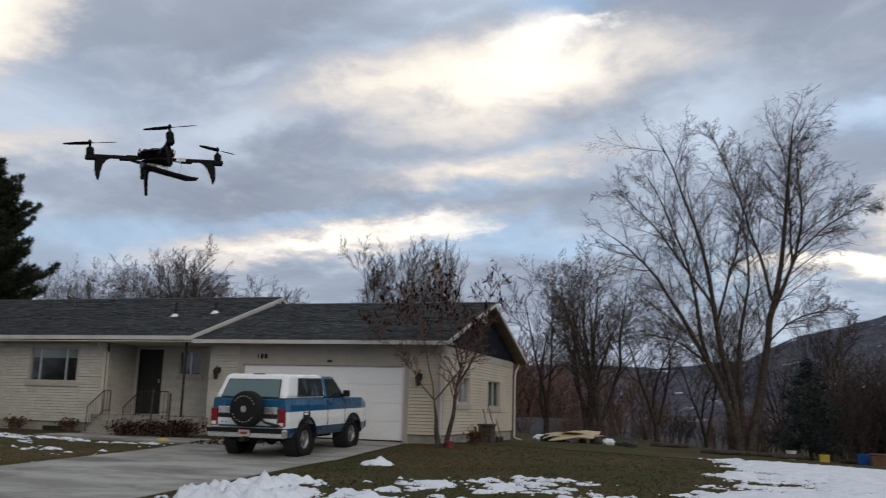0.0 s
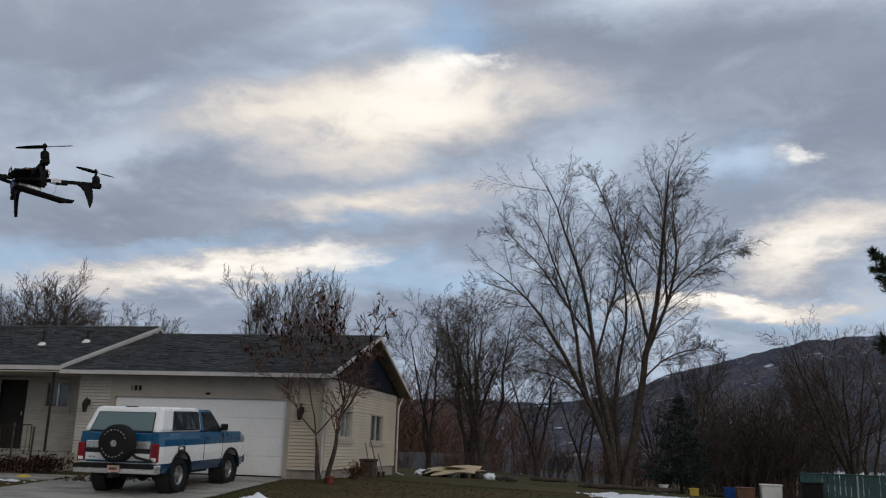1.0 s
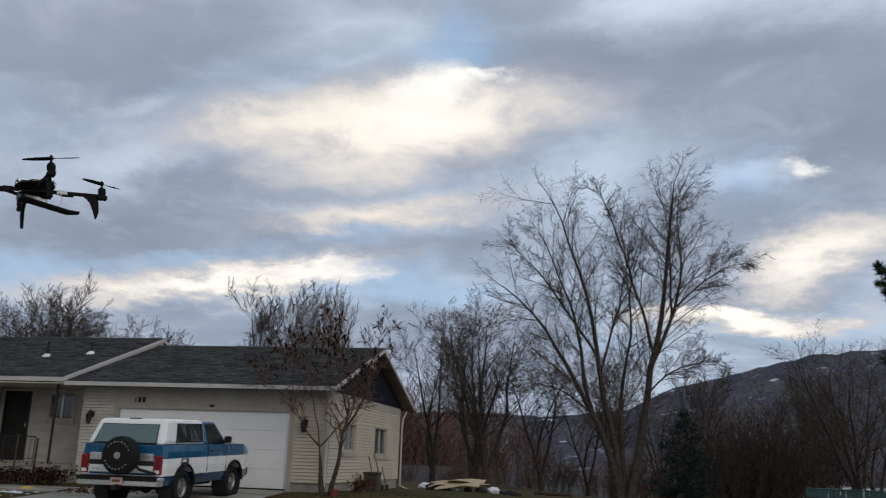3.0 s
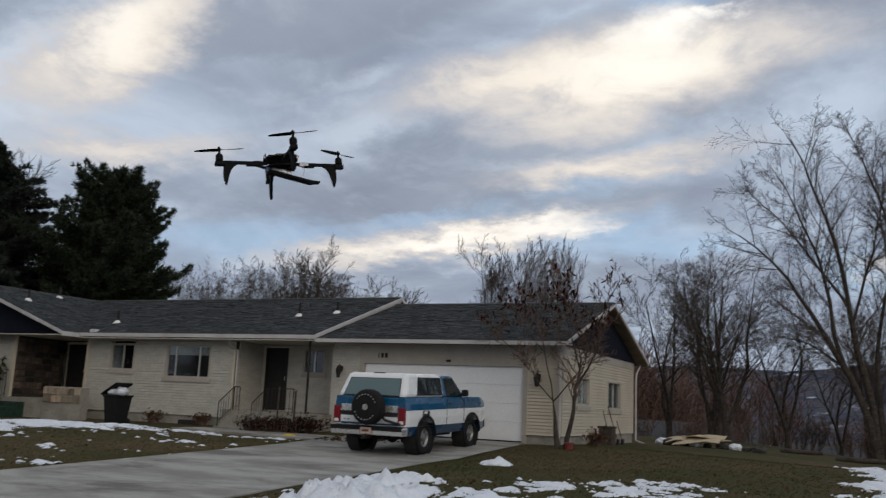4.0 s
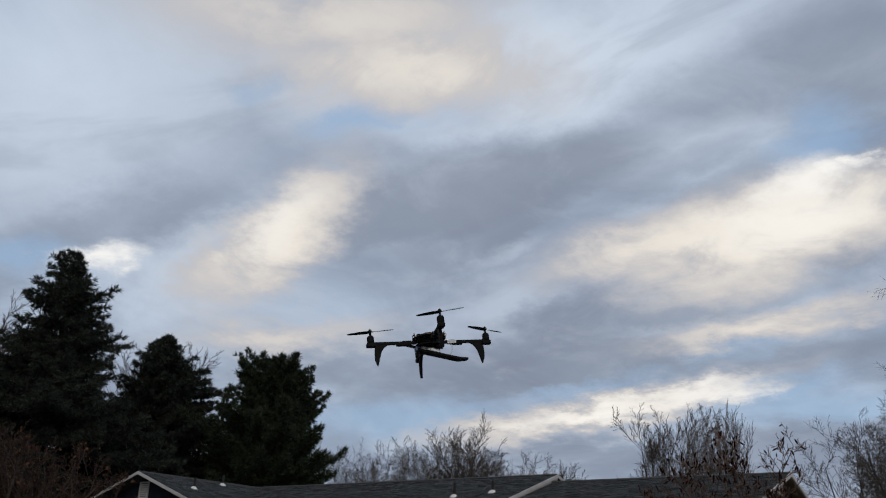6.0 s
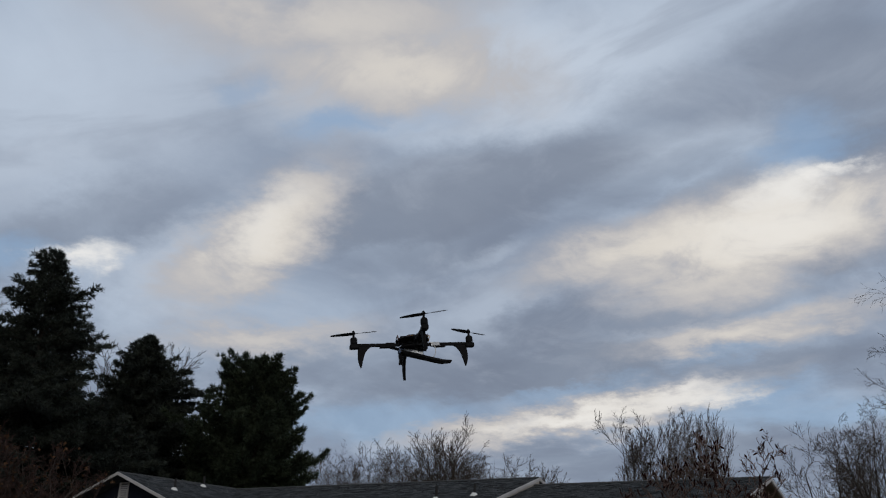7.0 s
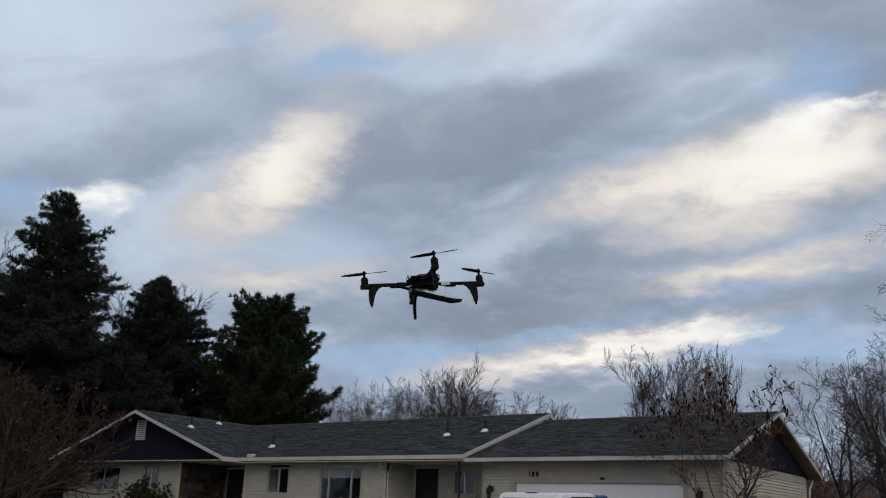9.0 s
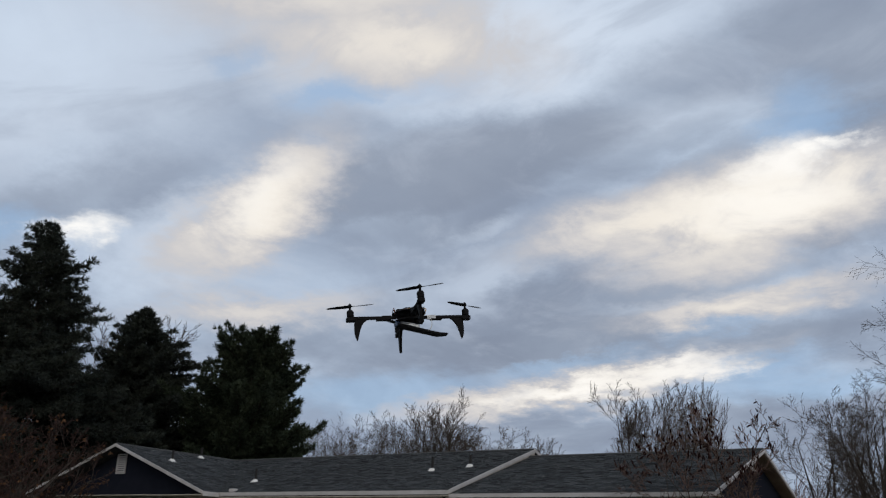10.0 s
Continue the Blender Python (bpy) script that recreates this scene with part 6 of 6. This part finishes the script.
def band(name, z0, z1, half0, half1, y0, y1, mat, label="", top=None, nose=0.0, belly=False):
    """A slab of the body between two heights, with the wheel arches cut into it. half: half widths below and above."""
    g = Geo()
    ys = sorted({y0, y1, *[y0 + (y1 - y0) * i / 24 for i in range(25)], *[min(max(a + ARCH * math.cos(math.pi * k / 14), y0), y1) for a in AXLES for k in range(15)]})
    prev = None
    for y in ys:
        zt = z1 if top is None else top(y)
        zb = min(max(z0, arch_z(y)), zt - .004)
        r = 1 - nose * smooth01(y, y1 - .5, y1) ** 2 - .03 * smooth01(y, y0 + .12, y0)
        k = len(g.v)
        hb = half0 + (half1 - half0) * (zb - z0) / max(zt - z0, .01)
        hm = (hb + half1) / 2 + .012
        zm = (zb + zt) / 2
        g.v += [(-hb * r, y, zb), (-hm * r, y, zm), (-half1 * r, y, zt), (half1 * r, y, zt), (hm * r, y, zm), (hb * r, y, zb)]
        if prev is not None:
            for i in range(6):
                g.f.append((prev + i, prev + (i + 1) % 6, k + (i + 1) % 6, k + i))
        else:
            g.f.append(tuple(k + i for i in range(6)))
        prev = k
    g.f.append(tuple(prev + i for i in reversed(range(6))))
    return part(name, g, mat, truck, label)


def hood_line(y):
    return 1.28 if y < 3.05 else 1.28 - .015 * (y - 3.05) - .10 * smooth01(y, 3.9, 4.42) ** 2


LEN = 4.42
band("rocker_panel", .44, .64, .90, .925, .06, LEN - .05, M["car_navy"], "dark blue lower body stripe", nose=.05)
band("side_panel", .642, 1.0, .925, .945, .04, LEN - .02, M["car_white"], "white middle body panel", nose=.06)
band("body", 1.002, 1.28, .945, .915, .05, LEN, M["car_blue"], "blue upper body and bonnet", top=hood_line, nose=.07)
band("chassis", .34, .50, .55, .6, .25, LEN - .2, M["black"], "dark underbody")


def cabin(name, y0, y1, t0, t1, z1, hb, ht, mat, label, bevel=.05):
    return part(name, Geo().hexa([(-hb, y0, 1.278), (hb, y0, 1.278), (hb, y1, 1.278), (-hb, y1, 1.278), (-ht, t0, z1), (ht, t0, z1), (ht, t1, z1), (-ht, t1, z1)]), mat, truck, label, bevel=bevel)


cabin("hardtop", .07, 2.02, .34, 2.02, 1.82, .905, .79, M["car_white"], "white fibreglass hardtop", .085)
cabin("cab", 2.025, 3.16, 2.025, 2.62, 1.785, .90, .775, M["car_blue"], "blue front cab", .05)


def pane_on(name, corners, u0, u1, v0, v1, mat, lift=.008, parent=None, thick=.01, label=""):
    """A plate lying on a sloping face given by its four corners."""
    a, b, c, d = [Vector(p) for p in corners]
    nrm = (b - a).cross(d - a).normalized()

    def at(u, v):
        return a.lerp(b, u).lerp(d.lerp(c, u), v)

    q = [at(u0, v0), at(u1, v0), at(u1, v1), at(u0, v1)]
    return part(name, Geo().hexa([p + nrm * (lift - thick) for p in q] + [p + nrm * lift for p in q]), mat, parent or truck, label, bevel=.004)


REAR = ((-.905, .07, 1.278), (.905, .07, 1.278), (.79, .34, 1.82), (-.79, .34, 1.82))
SIDE_R = ((.905, .07, 1.278), (.905, 2.02, 1.278), (.79, 2.02, 1.82), (.79, .34, 1.82))
SIDE_L = ((-.905, 2.02, 1.278), (-.905, .07, 1.278), (-.79, .34, 1.82), (-.79, 2.02, 1.82))
CAB_R = ((.90, 2.025, 1.278), (.90, 3.16, 1.278), (.775, 2.62, 1.785), (.775, 2.025, 1.785))
CAB_L = ((-.90, 3.16, 1.278), (-.90, 2.025, 1.278), (-.775, 2.025, 1.785), (-.775, 2.62, 1.785))
SCREEN = ((.90, 3.16, 1.278), (-.90, 3.16, 1.278), (-.775, 2.62, 1.785), (.775, 2.62, 1.785))
for corners, box in ((REAR, (.10, .90, .07, .76)), (SIDE_R, (.28, .93, .12, .82)), (SIDE_L, (.07, .72, .12, .82)), (CAB_R, (.10, .86, .06, .86)), (CAB_L, (.14, .90, .06, .86)), (SCREEN, (.06, .94, .08, .92))):
    u0, u1, v0, v1 = box
    seal = pane_on("window_seal", corners, u0 - .012, u1 + .012, v0 - .03, v1 + .03, M["black"], .006, label="black rubber window seal")
    pane_on("glass", corners, u0, u1, v0, v1, M["rear_glass" if corners is REAR else "tinted"], .013, seal, label="tinted glass, sky reflection coloured into the rear pane")
part("brake_light", Geo().box(-.14, .14, .40, .47, 1.805, 1.835), M["dark"], truck, "dark high brake lamp", bevel=.01)

# tailgate
gate = part("tailgate", Geo().box(-.74, .74, .02, .06, .66, 1.27), M["car_blue"], truck, "blue tailgate", bevel=.012)
part("upper_trim", Geo().box(-.74, .74, -.002, .03, .95, 1.10), M["chrome"], gate, "bright tailgate panel", bevel=.01)
part("dark_trim", Geo().box(-.74, .74, .0, .02, .86, .945), M["dark"], gate)
part("lower_trim", Geo().box(-.74, .74, -.002, .03, .70, .85), M["car_white"], gate, "white lower tailgate strip", bevel=.01)
part("badge", Geo().box(-.66, -.5, -.008, .0, .75, .78), M["chrome"], gate)
for s in (-1, 1):
    lamp = part("tail_lamp", Geo().box(min(s * .765, s * .93), max(s * .765, s * .93), -.005, .07, .68, 1.06), M["tail_red"], truck, "red tail lamp", bevel=.015)
    part("reverse_lens", Geo().box(min(s * .79, s * .90), max(s * .79, s * .90), -.012, -.004, .70, .77), M["white"], lamp)
bumper = part("bumper", Geo().hexa([(-.93, -.10, .44), (.93, -.10, .44), (.96, .12, .44), (-.96, .12, .44), (-.95, -.12, .62), (.95, -.12, .62), (.97, .12, .62), (-.97, .12, .62)]), M["chrome"], truck, "worn chrome rear bumper", bevel=.025)
part("step_pad", Geo().box(-.9, .9, -.11, .1, .621, .632), M["black"], bumper)
# black strip paints the shadow across the bumper's upper half
part("bumper_stripe", Geo().box(-.93, .93, -.132, -.112, .545, .622), M["black"], bumper)
part("number_plate", Geo().box(-.12, .16, -.145, -.13, .47, .61), M["plate"], bumper, "worn number plate")
part("plate_bar", Geo().box(-.07, .11, -.149, -.1455, .515, .565), M["brown_box"], bumper)
front = part("bumper", Geo().box(-.87, .87, LEN - .06, LEN + .09, .48, .68), M["black"], truck, "dark front bumper", bevel=.03)
part("grille", Geo().box(-.62, .62, LEN - .03, LEN + .01, .78, 1.08), M["dark"], truck)
for s in (-1, 1):
    part("headlight", Geo().box(min(s * .64, s * .88), max(s * .64, s * .88), LEN - .10, LEN + .005, .82, 1.06), M["chrome"], truck, "headlight", bevel=.02)
    mirror = part("door_mirror", Geo().box(min(s * .97, s * 1.14), max(s * .97, s * 1.14), 2.78, 2.88, 1.30, 1.46), M["black"], truck, "black door mirror", bevel=.03)
    part("arm", Geo().tube([(s * .89, 2.86, 1.32), (s * 1.0, 2.84, 1.36)], [.018] * 2, 6), M["black"], mirror)
    part("door_handle", Geo().box(min(s * .945, s * .965), max(s * .945, s * .965), 2.16, 2.30, 1.12, 1.15), M["dark"], truck, "dark door handle")
    part("door_gap", Geo().box(min(s * .94, s * .951), max(s * .94, s * .951), 2.06, 2.07, .66, 1.24), M["dark"], truck)
    part("door_gap", Geo().box(min(s * .94, s * .951), max(s * .94, s * .951), 3.02, 3.03, .66, 1.24), M["dark"], truck)
    for a in AXLES:
        lip = Geo().tube([(s * .945, a + ARCH * 1.0 * math.cos(math.pi * k / 12), HUB + ARCH * math.sin(math.pi * k / 12)) for k in range(13)], [.028] * 13, 5)
        part("wheel_arch", lip, M["black"], truck, "dark wheel arch trim")
        part("arch_liner", Geo().lathe([(ARCH + .005, -.16), (ARCH + .005, .16)], (s * .76, a, HUB), "x", 24), M["dark"], truck)
        wheel = part("wheel", Geo().lathe([(.21, -.11), (.30, -.12), (.345, -.11), (.365, -.08), (.37, 0), (.365, .08), (.345, .11), (.30, .12), (.21, .11), (.21, -.11)], (s * .80, a, .37), "x", 36), M["black"], truck, "black off-road tyre", smooth=True)
        for k in range(28):
            b = 2 * math.pi * k / 28
            c0, s0 = math.cos(b), math.sin(b)
            t = Geo().box(-.10, .10, -.02, .02, .36, .379)
            t.v = [(v[0] + s * .80, v[1] * c0 - v[2] * s0 + a, v[1] * s0 + v[2] * c0 + .37) for v in t.v]
            part("tread_block", t, M["black"], wheel)
        part("rim", Geo().lathe([(.215, .02 * s), (.21, .09 * s), (.17, .05 * s), (.09, .065 * s), (.075, .11 * s), (0, .115 * s)], (s * .80, a, .37), "x", 24), M["rim"], wheel, "silver alloy rim")
        for k in range(5):
            b = 2 * math.pi * k / 5
            part("rim_hole", Geo().lathe([(.035, 0), (0, .002 * s)], (s * (.80 + .062), a + .13 * math.cos(b), .37 + .13 * math.sin(b)), "x", 10), M["dark"], wheel)
part("arch_damage", Geo().box(.952, .972, .82, 1.12, .86, .99), M["dark"], truck, "torn dark wing above the wheel")
part("damage_patch", Geo().box(.97, .98, .84, 1.0, .92, .97), M["white"], truck)
part("exhaust", Geo().tube([(.35, .05, .36), (.35, 1.2, .38)], [.035] * 2, 8), M["iron"], truck)
part("axle", Geo().tube([(-.75, AXLES[0], .37), (.75, AXLES[0], .37)], [.06] * 2, 8), M["black"], truck)
part("differential", Geo().lathe([(0, -.16), (.12, -.1), (.15, 0), (.12, .1), (0, .16)], (.05, AXLES[0], .36), "y", 14), M["black"], truck)
part("tow_hitch", Geo().box(-.05, .05, -.2, .1, .36, .43), M["iron"], truck)
# spare wheel on its swing arm
cx, cz = .10, 1.06
part("carrier_arm", Geo().tube([(.85, -.06, .70), (.5, -.10, .78), (cx, -.06, cz)], [.03] * 3, 8), M["iron"], truck, "black spare wheel carrier")
spare = part("spare_wheel", Geo().lathe([(0, -.33), (.30, -.335), (.365, -.31), (.39, -.26), (.39, -.10), (.36, -.06), (0, -.06)], (cx, 0, cz), "y", 40), M["black"], truck, "spare wheel in a black cover", smooth=True)
for k in range(22):
    if k in (4, 5, 6, 15, 16, 17):
        continue
    b = 2 * math.pi * k / 22
    t = Geo().box(-.016, .016, -.342, -.334, .268, .29)
    t.v = [(v[0] * math.cos(b) - v[2] * math.sin(b) + cx, v[1], v[0] * math.sin(b) + v[2] * math.cos(b) + cz) for v in t.v]
    part("letter_bar", t, M["pale"], spare)
emblem = Geo().lathe([(0, -.343), (.07, -.342), (.075, -.335)], (cx, 0, cz), 'y', 7)
part("emblem", emblem, M["pale"], spare, "pale emblem")
truck.matrix_basis = pose(-9.98, 17.45, drive_z(18.2) - .02, 2.0, 0, -1.5)


# ---- the hovering quadcopter ----
M["carbon"] = material("black_airframe", (0.005, 0.005, 0.006), (0.008, 0.0075, 0.0085), 0.7, spec=0.15, scale=20, fine=120, grain=.2)
M["prop"] = material("black_propeller", (0.008, 0.008, 0.009), (0.01, 0.01, 0.011), 0.6, spec=0.2, scale=20, fine=120, grain=.1)
M["battery"] = material("blue_battery_wrap", (0.03, 0.10, 0.25), (0.02, 0.03, 0.06), 0.4, scale=18, fine=120, grain=.15)
M["silver_tape"] = material("silver_tape", (0.45, 0.47, 0.5), (0.3, 0.32, 0.35), 0.35, metal=.5, scale=30, fine=150, grain=.1)
M["copper"] = material("red_wire", (0.14, 0.035, 0.02), (0.09, 0.03, 0.02), 0.5, scale=30, fine=150, grain=.1)
M["orange"] = material("yellow_wire", (0.5, 0.27, 0.04), (0.4, 0.2, 0.04), 0.5, scale=30, fine=150, grain=.1)
drone = thing("drone", (0, 0, 0), "black hovering quadcopter with bare wiring", "drone")
hub = part("centre_plate", Geo().lathe([(0, -.004), (.075, -.004), (.08, 0), (.075, .004), (0, .004)], (0, 0, .018), "z", 16), M["carbon"], drone)
part("lower_plate", Geo().lathe([(0, -.003), (.07, -.003), (.07, .003), (0, .003)], (0, 0, -.018), "z", 16), M["carbon"], drone)
part("flight_board", Geo().box(-.035, .035, -.035, .035, .024, .036), M["copper"], drone, "red circuit board stack", bevel=.004)
part("receiver", Geo().box(-.06, -.03, -.03, .02, .024, .034), M["carbon"], drone)
tray = Geo().hexa([(-.06, -.027, -.040), (.13, -.027, -.088), (.13, .027, -.088), (-.06, .027, -.040), (-.06, -.027, -.031), (.13, -.027, -.079), (.13, .027, -.079), (-.06, .027, -.031)])
part("battery_tray", tray, M["carbon"], drone, "long black battery tray")
part("tray_nose", Geo().hexa([(.13, -.027, -.088), (.175, -.018, -.087), (.175, .018, -.087), (.13, .027, -.088), (.13, -.027, -.079), (.175, -.018, -.081), (.175, .018, -.081), (.13, .027, -.079)]), M["carbon"], drone)
part("battery", Geo().hexa([(-.045, -.020, -.035), (.045, -.020, -.058), (.045, .020, -.058), (-.045, .020, -.035), (-.045, -.020, -.020), (.045, -.020, -.034), (.045, .020, -.034), (-.045, .020, -.020)]), M["silver_tape"], drone, "grey battery pack", bevel=.004)
part("battery_end", Geo().box(-.068, -.05, -.02, .02, -.040, -.020), M["battery"], drone, "blue battery end")
part("camera_box", Geo().box(.02, .06, -.045, -.01, -.035, .0), M["carbon"], drone, bevel=.006)
rng = random.Random(77)
for k in range(26):
    a, b = rng.uniform(0, 6.28), rng.uniform(0, 6.28)
    p, q = Vector((math.cos(a) * .06, math.sin(a) * .06, .02)), Vector((math.cos(b) * .075, math.sin(b) * .075, .01))
    m = (p + q) / 2 + Vector((rng.gauss(0, .03), rng.gauss(0, .03), rng.uniform(.03, .07)))
    pts = [p.lerp(m, t / 4).lerp(m.lerp(q, t / 4), t / 4) for t in range(5)]
    part("wire", Geo().tube(pts, [.0022] * 5, 5), M[("carbon", "copper", "carbon", "carbon", "orange")[k % 5]], drone)
loop = [(.075 + .03 * math.cos(a), -.01, -.03 + .038 * math.sin(a)) for a in [-1.5 + .5 * i for i in range(7)]]
part("antenna_loop", Geo().tube(loop, [.0018] * 7, 5), M["white"], drone, "thin pale antenna wire")
for k in range(4):
    b = math.pi / 2 * k
    c0, s0 = math.cos(b), math.sin(b)

    def spun(geo):
        geo.v = [(v[0] * c0 - v[1] * s0, v[0] * s0 + v[1] * c0, v[2]) for v in geo.v]
        return geo

    arm = part("arm", spun(Geo().box(.06, .262, -.0075, .0075, -.0065, .0075)), M["carbon"], drone, bevel=.002)
    part("tape", spun(Geo().box(.085, .125, -.0095, .0095, -.0085, .0095)), M["silver_tape"] if k == 0 else M["carbon"], arm)
    part("speed_controller", spun(Geo().box(.10, .155, -.012, .012, -.013, -.0068)), M["carbon"], arm, bevel=.003)
    motor = part("motor", spun(Geo().lathe([(0, .004), (.014, .004), (.0165, .010), (.0165, .030), (.013, .036), (.005, .042), (.006, .056), (.010, .057), (.007, .066), (0, .074)], (.272, 0, .0), "z", 14)), M["carbon"], drone)
    part("motor_mount", spun(Geo().box(.25, .292, -.015, .015, -.016, .004)), M["carbon"], motor, bevel=.004)
    fin = Geo()
    prof = [(.190, -.004, .062), (.208, -.016, .046), (.222, -.034, .034), (.230, -.056, .027), (.236, -.078, .019), (.240, -.094, .010), (.243, -.104, .003)]
    for x, z, w in prof:
        fin.v += [(x, -.006, z), (x + w, -.006, z), (x + w, .006, z), (x, .006, z)]
    for i in range(len(prof) - 1):
        for j in range(4):
            fin.f.append((i * 4 + j, i * 4 + (j + 1) % 4, i * 4 + 4 + (j + 1) % 4, i * 4 + 4 + j))
    fin.f += [(3, 2, 1, 0), tuple(len(fin.v) - 4 + j for j in range(4))]
    part("landing_leg", spun(fin), M["carbon"], drone, "curved black landing leg")
    ang = (0.5, 2.2, -0.3, 1.1)[k]
    prop = Geo()
    for s in (1, -1):
        rows = [(0, .006), (.025, .010), (.06, .0105), (.095, .007), (.108, .002)]
        base = len(prop.v)
        for r, w in rows:
            tw = .004 * (1 - r / .14)
            for wx, wz in ((-w, -tw), (w, tw)):
                for dz in (0, .0018):
                    px, py = s * r, s * wx
                    prop.v.append((.272 + px * math.cos(ang) - py * math.sin(ang), px * math.sin(ang) + py * math.cos(ang), .056 + wz + dz))
        for i in range(len(rows) - 1):
            a = base + i * 4
            prop.f += [(a, a + 2, a + 6, a + 4), (a + 1, a + 5, a + 7, a + 3), (a, a + 4, a + 5, a + 1), (a + 2, a + 3, a + 7, a + 6)]
    part("propeller", spun(prop), M["prop"], motor, "two-bladed black propeller")
drone.matrix_basis = pose(*DRONE_AT)
